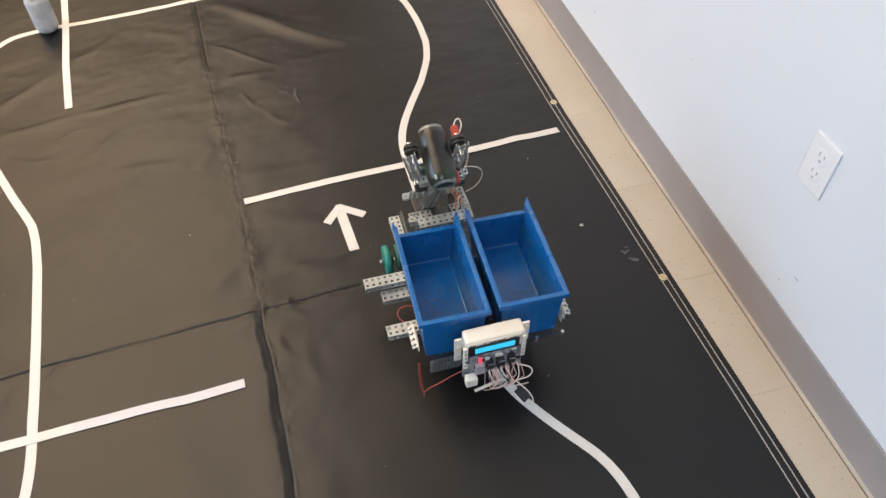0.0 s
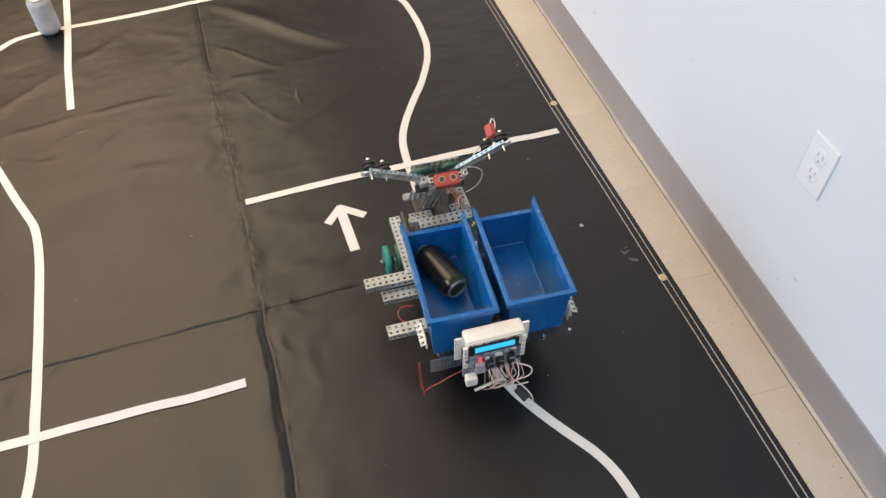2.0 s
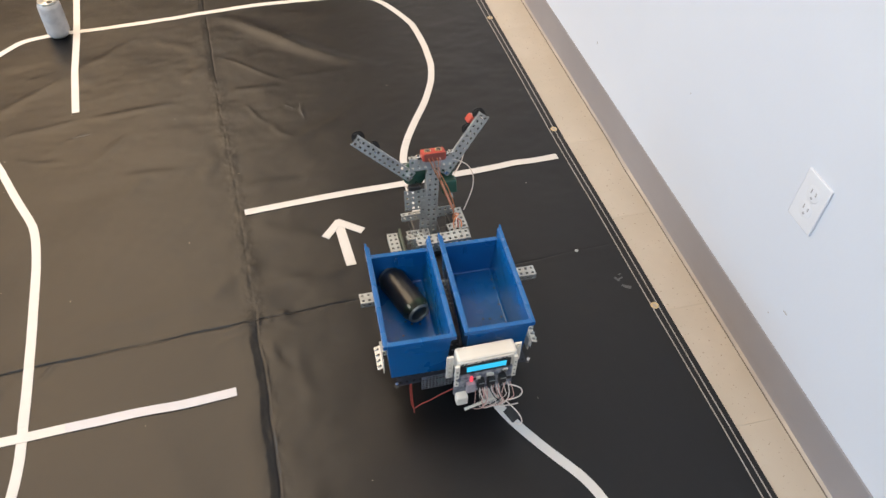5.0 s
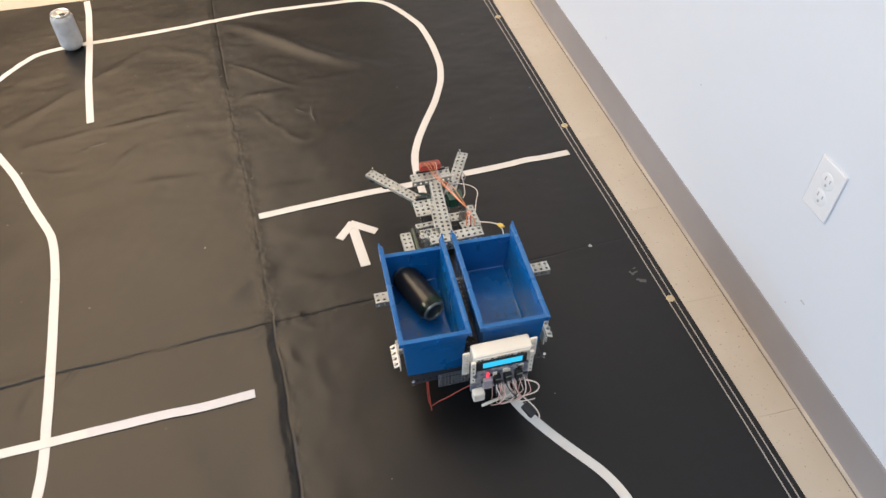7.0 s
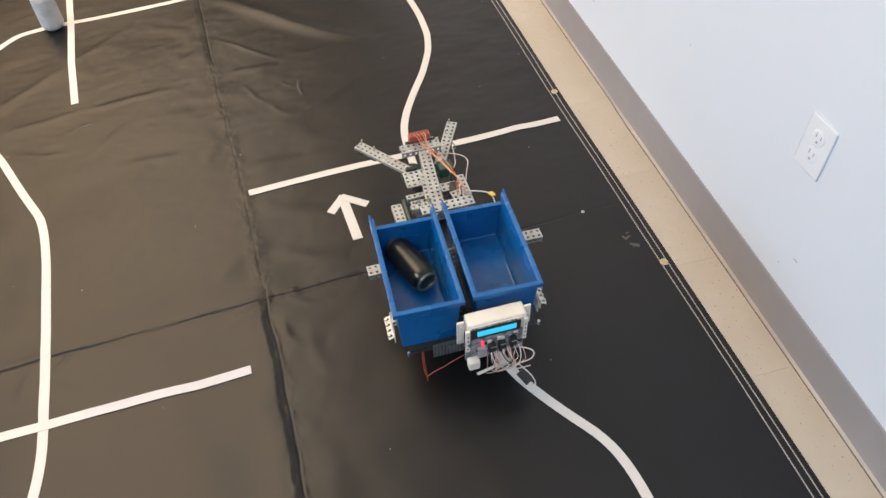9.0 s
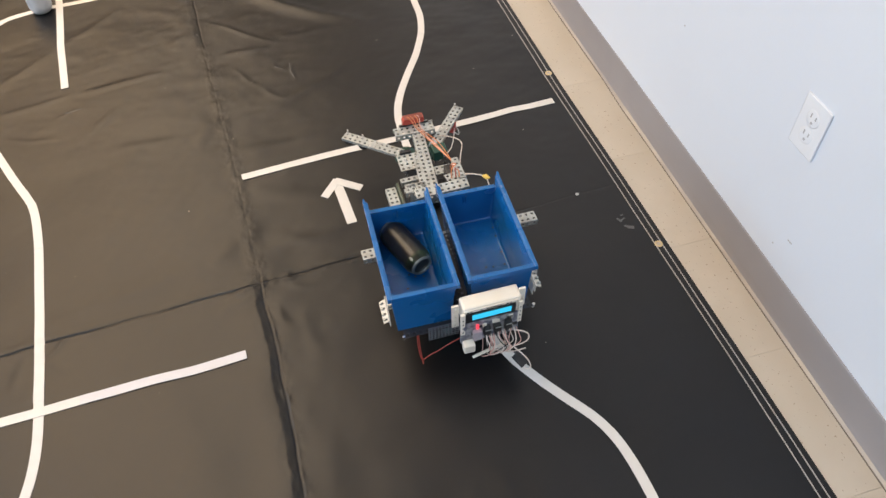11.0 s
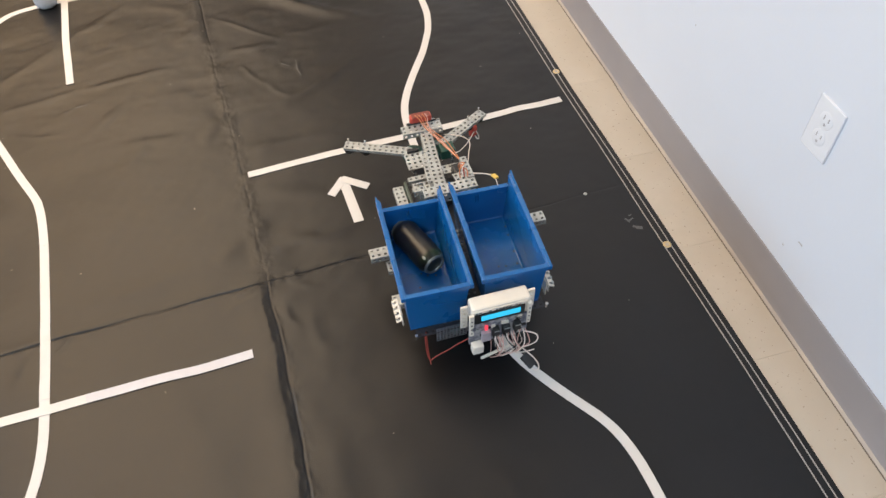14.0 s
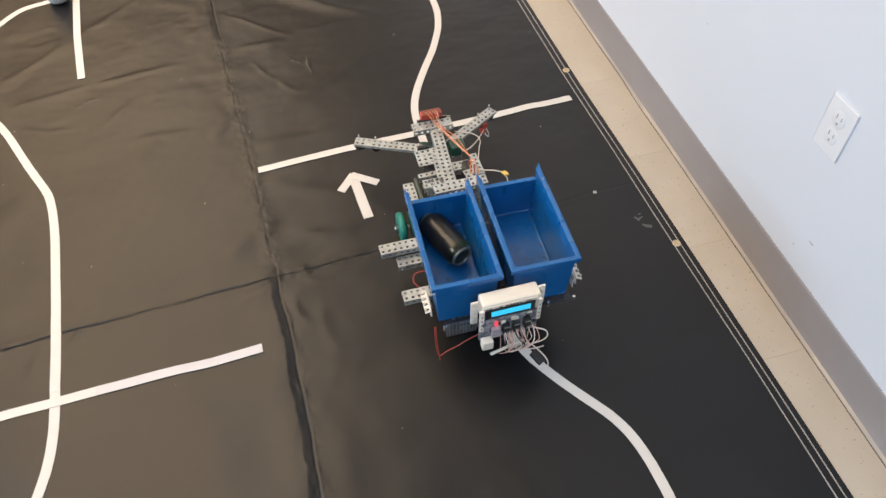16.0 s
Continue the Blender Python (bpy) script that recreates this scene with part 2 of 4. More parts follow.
def west_wall():
    """A wall with a wide window opening."""
    bm = bmesh.new()
    box(bm, -4.15, -4.0, -3.5, 0.4, -0.12, 2.7)
    box(bm, -4.15, -4.0, 2.8, 7.5, -0.12, 2.7)
    box(bm, -4.15, -4.0, 0.4, 2.8, -0.12, 0.75)
    box(bm, -4.15, -4.0, 0.4, 2.8, 2.25, 2.7)
    tagged(part("wall_west", bm, M_WALL), "plain white wall with a wide window opening", "wall", kind="structure")


west_wall()


def toe(y):
    """How far the foot of the rubber base stands off the wall: it has come loose in one stretch."""
    return np.interp(y, [1.2, 1.385, 1.493, 1.63, 2.4], [0.0108, 0.0132, 0.0086, 0.0098, 0.0110])


def cove_base():
    """The rubber skirting: a thin upright strip whose foot curves out over the tiles."""
    bm = bmesh.new()
    ys = [-3.5, -2.2, 0.02, 1.24, 1.31, 1.38, 1.43, 1.486, 1.54, 1.6, 1.7, 2.46, 3.7, 5.0, 6.2, 7.5]
    for y0, y1 in zip(ys, ys[1:]):
        ends = []
        for y in (y0, y1):
            f = float(toe(y))
            prof = [(XW, 0.102), (XW - 0.002, 0.102), (XW - 0.0035, 0.099), (XW - 0.0035, 0.030), (XW - 0.0035 - 0.08 * f, 0.012), (XW - 0.0035 - 0.2 * f, 0.006), (XW - 0.96 * f, 0.0022), (XW - f, 0.0), (XW, -0.001)]
            ends.append([bm.verts.new((x, y, z)) for x, z in prof])
        a, c = ends
        for k in range(9):
            j = (k + 1) % 9
            bm.faces.new((a[k], c[k], c[j], a[j])).material_index = int(k in (5, 6))
        bm.faces.new(a), bm.faces.new(c[::-1])
    bmesh.ops.recalc_face_normals(bm, faces=bm.faces)
    tagged(part("baseboard", bm, [M_BASE, M_TOE]), "warm grey rubber cove base along the wall", "baseboard", kind="structure")


cove_base()


# A dark strip on the tiles stands for the shadow under the foot.
def toe_shadow():
    bm = bmesh.new()
    ys = [-3.5, 1.2, 1.3, 1.36, 1.43, 1.486, 1.55, 1.62, 2.4, 7.5]
    for y0, y1 in zip(ys, ys[1:]):
        v = [bm.verts.new((XW - float(toe(y)) - d, y, z)) for y in (y0, y1) for d, z in ((-0.001, 0.0004), (0.0025, 0.0004), (0.0025, -0.003), (-0.001, -0.003))]
        for q in ((0, 1, 5, 4), (1, 2, 6, 5), (3, 0, 4, 7)):
            bm.faces.new([v[k] for k in q])
    bmesh.ops.recalc_face_normals(bm, faces=bm.faces)
    tagged(part("trim_toe_shadow", bm, M_GAP_SHADE), "thin dark strip standing for the shadow along the base foot", "trim", kind="structure")


toe_shadow()


def wall_marks():
    for y, z, w, h in ((1.684, 0.192, 0.003, 0.006), (1.207, 0.354, 0.003, 0.003), (0.704, 0.190, 0.012, 0.003), (0.739, 0.148, 0.003, 0.003)):
        bm = bmesh.new()
        box(bm, XW - 0.0006, XW + 0.0005, y - w / 2, y + w / 2, z - h / 2, z + h / 2, m=None)
        tagged(part("scuff_mark", bm, M_MARK), "small grey scuff on the white wall", "scuff")


wall_marks()


# ---- the black mat ----
MX0, MX1, MY0, MY1 = -1.9, 0.645, -0.9, 2.643


def interp(x, pts):
    return np.interp(x, [p[0] for p in pts], [p[1] for p in pts])


FOLD_V = [(-0.9, -0.2325), (0.61, -0.2525), (0.77, -0.2545), (0.92, -0.2585), (1.06, -0.2695), (1.22, -0.2735), (1.42, -0.2835), (1.72, -0.3035), (2.07, -0.3295), (2.41, -0.3475), (2.66, -0.3525)]
FOLD_H = [(-1.9, 0.96), (-0.818, 1.022), (-0.764, 1.029), (-0.652, 1.036), (-0.537, 1.043), (-0.37, 1.051), (-0.282, 1.054), (-0.158, 1.062), (-0.041, 1.068), (0.25, 1.087), (0.5, 1.1035), (0.645, 1.108)]


def edge_x(y):
    return np.interp(y, [-0.9, 0.41, 0.66, 1.09, 1.5, 2.32, 2.66], [0.672, 0.648, 0.643, 0.633, 0.622, 0.612, 0.607])


def crease(d, width, height):
    return height * np.exp(-(d / width) ** 2)


CREASES_FAR = [  # x0, y0, x1, y1, half width, height
    (-0.2875, 1.9225, -0.1275, 1.9325, 0.011, 0.0026), (-0.0975, 1.9625, 0.1025, 1.9725, 0.013, 0.0028), (-0.2275, 1.6025, 0.0925, 1.7825, 0.014, 0.0026), (-0.2975, 1.4925, -0.0275, 1.5025, 0.014, 0.0022), (-0.3, 2.365, 0.06, 2.045, 0.021, 0.0084), (-0.14, 2.18, 0.2, 1.945, 0.02, 0.0072), (-0.4075, 1.9925, -0.3475, 2.0925, 0.016, 0.0026), (-0.1875, 1.7525, -0.1175, 1.6625, 0.008, 0.0016), (-0.3675, 1.5425, -0.3275, 1.6425, 0.016, 0.0022), (-0.3175, 2.1225, -0.1075, 1.9425, 0.006, 0.002), (-0.0775, 1.8325, -0.0875, 1.7425, 0.004, 0.0011), (-0.1375, 1.8425, -0.0975, 1.7925, 0.004, 0.0011), (-0.2475, 1.8525, -0.1775, 1.7425, 0.006, 0.0014),
]
CREASES_LEFT = [
    (-0.9575, 1.9025, -0.7375, 2.1125, 0.014, 0.0025), (-0.7375, 2.1125, -0.5375, 2.2825, 0.015, 0.0026), (-0.8975, 1.8225, -0.6775, 1.8725, 0.01, 0.0026), (-0.6975, 1.8725, -0.4175, 1.8925, 0.01, 0.0026), (-0.8475, 1.7225, -0.7075, 1.6825, 0.006, 0.0014), (-0.6675, 1.6525, -0.5375, 1.7925, 0.012, 0.002), (-0.6075, 1.6125, -0.3875, 1.5825, 0.012, 0.0018), (-0.5775, 1.5125, -0.4975, 1.5825, 0.014, 0.0018), (-0.7275, 1.7825, -0.6675, 1.8025, 0.004, 0.0012), (-0.4975, 2.2525, -0.3475, 2.1425, 0.016, 0.0028),
]
CREASES_NEAR = [
    (-0.31, 1.040, -0.25, 1.062, 0.006, 0.0022), (-0.25, 1.046, -0.195, 1.070, 0.006, 0.0018), (-0.345, 1.026, -0.30, 1.046, 0.006, 0.0016), (-0.215, 1.068, -0.190, 1.046, 0.005, 0.0014), (-0.247, 1.0, -0.222, 0.925, 0.007, 0.0008), (-0.70, 0.990, -0.665, 0.930, 0.008, 0.0013), (-0.75, 1.005, -0.785, 0.935, 0.010, 0.0014),
    (-0.72, 0.99, -0.66, 1.046, 0.005, 0.0018), (-0.27, 1.145, -0.02, 1.168, 0.011, 0.0022), (-0.37, 1.13, -0.285, 1.215, 0.018, 0.0026), (-0.73, 1.1, -0.45, 1.118, 0.014, 0.0012), (-0.26, 0.99, -0.2, 0.9, 0.01, 0.0009),
    (-0.6275, 1.1125, -0.3075, 1.1425, 0.02, 0.0018), (-0.3075, 1.3525, 0.0425, 1.2325, 0.018, 0.0018), (-0.2475, 1.1925, -0.0675, 1.1225, 0.016, 0.002), (-0.5275, 0.9725, -0.4075, 0.6125, 0.03, 0.0016),
    (-0.1975, 0.9525, -0.1675, 0.8325, 0.012, 0.0012), (0.0525, 0.4925, 0.0125, 0.2925, 0.02, 0.002), (0.1525, 0.5125, 0.1625, 0.2925, 0.02, 0.002), (0.1025, 0.5325, 0.0925, 0.2925, 0.018, 0.0016), (-1.0575, 1.2425, -0.8075, 1.4425, 0.03, 0.003),
    (-0.0375, 2.2925, 0.2925, 2.3225, 0.03, 0.003), (-0.2075, 0.7425, -0.1975, 0.4425, 0.03, 0.0016), (-0.6075, 0.7125, -0.4575, 0.4925, 0.03, 0.0016), (-0.2875, 1.0325, -0.3675, 0.9925, 0.008, 0.0014), (-0.2275, 1.0425, -0.1475, 1.0125, 0.008, 0.0012),
]


def lumps(x, y, size, seed=0.0):
    """Smooth random lumps, from -1 to 1, about size metres across."""
    u, v = np.asarray(x, float) / size, np.asarray(y, float) / size
    i, j = np.floor(u), np.floor(v)
    a, c = u - i, v - j
    a, c = a * a * (3 - 2 * a), c * c * (3 - 2 * c)

    def corner(p, q):
        h = np.sin(p * 12.9898 + q * 78.233 + seed * 37.719) * 43758.5453
        return 2 * (h - np.floor(h)) - 1

    return (corner(i, j) * (1 - a) + corner(i + 1, j) * a) * (1 - c) + (corner(i, j + 1) * (1 - a) + corner(i + 1, j + 1) * a) * c


def mat_z(x, y):
    """Height of the vinyl over the floor: two storage folds, loose wrinkles and a slow wave."""
    x, y = np.asarray(x, float), np.asarray(y, float)
    dv = x - interp(y, FOLD_V) - 0.0012 * np.sin(23 * y + 2 * np.sin(7 * y)) - 0.0006 * np.sin(67 * y + 1)
    dh = y - interp(x, FOLD_H) - 0.0008 * np.sin(43 * x)
    low = np.clip((1.10 - y) / 0.08, 0, 1)  # one clean crease in the lower half, crumpled further on
    dv = dv + 0.006 * low
    e = dv + 0.016 + 0.0025 * lumps(y, y, 0.06, 10)
    z = 0.0036 + low * (crease(e, np.where(e < 0, 0.045, 0.0115), 0.0034) - crease(dv - 0.005, 0.0028, 0.0016) + crease(dv - 0.0085, 0.0030, 0.0010) * (0.6 + 0.9 * lumps(y, y, 0.05, 9)) + np.exp(-((dv / 0.018) ** 2)) * (0.0008 * lumps(x + 0.3 * y, y * 0.5, 0.012, 11) + 0.0005 * lumps(x - 0.4 * y, y, 0.007, 13)))
    top = np.clip((y - 1.93) / 0.12, 0, 1)
    z += (1 - low) * (crease(dv, 0.020, 0.0008) - (1 - top) * crease(dv, 0.0030, 0.0003) + top * (crease(e, np.where(e < 0, 0.045, 0.016), 0.0022) - crease(dv - 0.008, 0.003, 0.0008)))
    crumple = 0.8 * np.exp(-((dv / 0.022) ** 2)) * (1 - 0.65 * low) * (1 - 0.6 * top)
    z += crumple * (0.0006 * lumps(x + 0.5 * y, y - 0.3 * x, 0.019, 1) + 0.0005 * lumps(x - 0.6 * y, y + 0.4 * x, 0.011, 2) + 0.00035 * lumps(x + 0.4 * y, y - 0.3 * x, 0.006, 12))
    z += np.exp(-((dv / 0.09) ** 2)) * 0.0008 * lumps(x, y, 0.045, 3)
    z += 0.0016 * lumps(x, y, 0.17, 4) + np.clip(0.35 + 0.6 * (y - 0.6), 0.35, 1) * (0.0009 * lumps(x * 0.6 + y * 0.5, y - x * 0.3, 0.06, 5) + 0.0004 * lumps(x + 0.4 * y, 1.6 * y - 0.5 * x, 0.034, 15)) + 0.00014 * lumps(x, y, 0.02, 6)
    fade = np.clip((0.55 - x) / 0.3, 0.25, 1)
    z += fade * (crease(dh + 0.009, 0.008, 0.0006) - crease(dh, 0.0019, 0.0020) * np.where(x < -0.28, 1.35, 1.0) * (0.95 + 0.15 * lumps(x, x, 0.04, 8)) + crease(dh - 0.009, 0.008, 0.0007) + np.exp(-((dh / 0.014) ** 2)) * 0.0006 * lumps(x, y, 0.012, 7))
    for x0, y0, x1, y1, w, h in CREASES_FAR + CREASES_LEFT + CREASES_NEAR:
        lx, ly = x1 - x0, y1 - y0
        n = math.hypot(lx, ly)
        u = ((x - x0) * lx + (y - y0) * ly) / n**2
        v = ((y - y0) * lx - (x - x0) * ly) / n + 0.004 * np.sin(6 * u + x0 * 9)
        z += 0.8 * h * np.exp(-(v / (1.25 * w)) ** 2) * np.clip(4 * u * (1 - u), 0, 1)
    z += 0.0008 * np.sin(9 * x + 3 * y) * np.sin(7 * y - 2 * x) + 0.0004 * np.sin(31 * x - 11 * y) * np.sin(23 * y + 9 * x)
    rim = np.clip((edge_x(y) - x) / 0.05, 0, 1)
    return np.maximum(0.0018 + (z - 0.0018) * (0.1 + 0.9 * rim), 0.0006)


def build_mat():
    xs = np.concatenate([np.linspace(MX0, -1.05, 60, endpoint=False), np.linspace(-1.05, -0.37, 180, endpoint=False), np.linspace(-0.37, -0.215, 110, endpoint=False), np.linspace(-0.215, MX1, 250)])
    ys = np.concatenate([np.linspace(MY0, 0.3, 60, endpoint=False), np.linspace(0.3, 0.995, 180, endpoint=False), np.linspace(0.995, 1.125, 110, endpoint=False), np.linspace(1.125, MY1, 410)])
    X, Y = np.meshgrid(xs, ys)
    X = np.where(X > 0.5, 0.5 + (X - 0.5) * (edge_x(Y) - 0.5) / (MX1 - 0.5), X)
    Z = mat_z(X, Y)
    nx, ny = len(xs), len(ys)
    verts = np.stack([X, Y, Z], -1).reshape(-1, 3)
    k = np.arange(nx * ny).reshape(ny, nx)
    quads = np.stack([k[:-1, :-1], k[:-1, 1:], k[1:, 1:], k[1:, :-1]], -1).reshape(-1, 4)
    rim = np.concatenate([k[0, :], k[1:, -1], k[-1, -2::-1], k[-2:0:-1, 0]])
    low = verts[rim].copy()
    low[:, 2] = 0.0002
    n0 = len(verts)
    ring = np.arange(len(rim)) + n0
    skirt = np.stack([rim, ring, np.roll(ring, -1), np.roll(rim, -1)], -1)
    me = bpy.data.meshes.new("floor_mat")
    me.from_pydata(np.concatenate([verts, low]).tolist(), [], quads.tolist() + skirt.tolist())
    me.materials.append(M_MAT)
    me.shade_smooth()
    me.set_sharp_from_angle(angle=radians(60))
    return tagged(new("floor_mat", me), "large creased black vinyl mat lying on the floor", "mat")


floor_mat = build_mat()


def ribbon(bm, pts, width, lift, thick=0.0005, step=0.012, zfun=mat_z):
    """A flat strip along a line of points that follows the mat."""
    P = np.array(pts, float)
    seg = np.r_[0, np.cumsum(np.hypot(*np.diff(P, axis=0).T))]
    n = max(2, int(seg[-1] / step))
    s = np.linspace(0, seg[-1], n)
    C = np.stack([np.interp(s, seg, P[:, 0]), np.interp(s, seg, P[:, 1])], -1)
    if len(P) > 3:
        for _ in range(3):
            C[1:-1] = (C[:-2] + 2 * C[1:-1] + C[2:]) / 4
    T = np.gradient(C, axis=0)
    T /= np.linalg.norm(T, axis=1)[:, None]
    Nn = np.stack([-T[:, 1], T[:, 0]], -1)
    rows = []
    for c, nn in zip(C, Nn):
        row = []
        for u in (-0.5, -0.17, 0.17, 0.5):
            p = c + nn * width * u
            row.append(bm.verts.new((p[0], p[1], float(zfun(p[0], p[1])) + lift + thick)))
        for u in (0.5, -0.5):
            p = c + nn * width * u
            row.append(bm.verts.new((p[0], p[1], float(zfun(p[0], p[1])) + lift - 0.0008)))
        rows.append(row)
    for a, c in zip(rows, rows[1:]):
        for k in range(6):
            j = (k + 1) % 6
            bm.faces.new((a[k], c[k], c[j], a[j]))
    bm.faces.new(rows[0]), bm.faces.new(rows[-1][::-1])
    bmesh.ops.recalc_face_normals(bm, faces=bm.faces)


TW = 0.0204
LINE_MAIN = [(0.335, 0.2), (0.34, 0.34), (0.339, 0.4), (0.336, 0.44), (0.3305, 0.483), (0.319, 0.525), (0.298, 0.56), (0.259, 0.613), (0.222, 0.67), (0.2, 0.708), (0.18, 0.76), (0.165, 0.85), (0.157, 1), (0.15, 1.2), (0.15, 1.4), (0.154, 1.5), (0.164, 1.548), (0.188, 1.606), (0.232, 1.69), (0.273, 1.76), (0.316, 1.858), (0.336, 1.945), (0.340, 2.063), (0.329, 2.192), (0.2795, 2.3115), (0.2315, 2.3765), (0.1765, 2.4045), (0.1175, 2.4125), (-0.0015, 2.4135), (-0.1205, 2.4115), (-0.2555, 2.4015), (-0.3605, 2.3845), (-0.5185, 2.3675), (-0.735, 2.3515), (-0.81, 2.3455), (-0.903, 2.3205), (-0.95, 2.2615), (-1.006, 2.1885), (-1.069, 2.1125), (-1.109, 1.9925), (-1.069, 1.9225), (-0.984, 1.8725), (-0.953, 1.8325), (-0.887, 1.716), (-0.823, 1.57), (-0.768, 1.456), (-0.755, 1.389), (-0.7465, 1.313), (-0.741, 1.22), (-0.733, 1.09), (-0.728, 1), (-0.7245, 0.9), (-0.721, 0.82), (-0.724, 0.765), (-0.731, 0.72), (-0.746, 0.665), (-0.778, 0.595), (-0.85, 0.515)]


def tape_line(name, pts, label):
    bm = bmesh.new()
    ribbon(bm, pts, TW, 0.0018)
    return tagged(part(name, bm, M_TAPE), label, "tape", group="tape lines on the mat")


guide = new("guide_line")
tagged(guide, "long winding white tape track stuck on black mat", "tape", group="tape lines on the mat")
CUTS = [0, 3, 6, 9, 14, 17, 19, 20, 21, 23, 25, 28, 31, 34, 36, 39, 42, 45, 47, 49, 51, 54, len(LINE_MAIN) - 1]


def smooth_line(pts, step=0.006, rounds=14):
    """The same line in short even steps, its corners rounded; also the arc length at each given point."""
    P = np.array(pts, float)
    arc = np.r_[0, np.cumsum(np.hypot(*np.diff(P, axis=0).T))]
    q = np.linspace(0, arc[-1], int(arc[-1] / step))
    C = np.stack([np.interp(q, arc, P[:, 0]), np.interp(q, arc, P[:, 1])], -1)
    for _ in range(rounds):
        C[1:-1] = (C[:-2] + 2 * C[1:-1] + C[2:]) / 4
    return C, q, arc


TRACK, TRACK_Q, TRACK_ARC = smooth_line(LINE_MAIN)
for k, (a, c) in enumerate(zip(CUTS, CUTS[1:])):
    pts = TRACK[(TRACK_Q > TRACK_ARC[a] - 0.009) & (TRACK_Q < TRACK_ARC[c] + 0.009)]
    strip = bmesh.new()
    ribbon(strip, pts, TW * (0.96 + 0.02 * math.sin(5 * k)), 0.0003 + 0.0006 * (k % 2))
    part("tape_strip", strip, M_TAPE, guide)
tape_line("stop_bar", [(-0.27, 1.4), (-0.12, 1.411), (0.043, 1.42), (0.2, 1.427), (0.353, 1.435), (0.405, 1.438), (0.455, 1.4445), (0.499, 1.4415), (0.574, 1.446)], "straight white tape bar crossing the track at the robot")
bar = new("stop_bar")
tagged(bar, "straight tape bar of two white pieces on open mat", "tape", group="tape lines on the mat")
for pts, lift, mat, note in (([(-0.93, 0.858), (-0.799, 0.866), (-0.722, 0.867), (-0.632, 0.871)], 0.0014, M_TAPE, ""), ([(-0.645, 0.8705), (-0.59, 0.873), (-0.526, 0.8765), (-0.482, 0.8765), (-0.426, 0.8755), (-0.319, 0.881)], 0.0020, M_TAPE_NEW, "cleaner whiter strip")):
    strip = bmesh.new()
    ribbon(strip, pts, TW, lift)
    part("tape_strip", strip, mat, bar, note)
tape_line("stop_bar", [(-0.768, 2.63), (-0.755, 2.545), (-0.738, 2.324), (-0.7285, 2.14), (-0.72, 2.04), (-0.708, 1.906)], "straight white tape bar crossing the track by the pale can")


def arrow():
    bm = bmesh.new()
    ribbon(bm, [(-0.038, 1.1715), (-0.048, 1.312)], 0.0235, 0.0004)
    ribbon(bm, [(-0.0855, 1.272), (-0.045, 1.3225)], 0.0205, 0.0010)
    ribbon(bm, [(-0.0515, 1.321), (0.007, 1.276)], 0.0205, 0.0016)
    tagged(part("tape_arrow", bm, M_TAPE), "white tape arrow pointing ahead on black mat", "arrow")


arrow()


def mat_hem():
    for off, nm in ((0.0285, "seam_thread"), (0.0135, "seam_thread")):
        bm = bmesh.new()
        ys = np.linspace(MY0 + 0.02, MY1 - 0.02, 90)
        ribbon(bm, [(float(edge_x(y)) - off + 0.0008 * math.sin(9 * y + off * 300), y) for y in ys], 0.0022, 0.0002, 0.0008, step=0.03)
        part(nm, bm, M_THREAD, floor_mat, "pale stitched thread along the hem")
    for gx, gy in ((0.631, 0.278), (0.616, 0.905), (0.607, 1.564), (0.598, 2.184), (0.643, -0.35)):
        bm = bmesh.new()
        z = float(mat_z(gx, gy))
        lathe(bm, [(0.0048, z - 0.001), (0.0048, z + 0.0014), (0.0062, z + 0.0022), (0.0088, z + 0.0017), (0.0098, z + 0.0002)], 24)
        lathe(bm, [(0, z + 0.0006), (0.0050, z + 0.0006)], 24, [1])
        for v in bm.verts:
            v.co += Vector((gx, gy, 0))
        bmesh.ops.recalc_face_normals(bm, faces=bm.faces)
        part("grommet", bm, [M_BRASS, M_TILE], floor_mat, "brass grommet in the hem")


mat_hem()


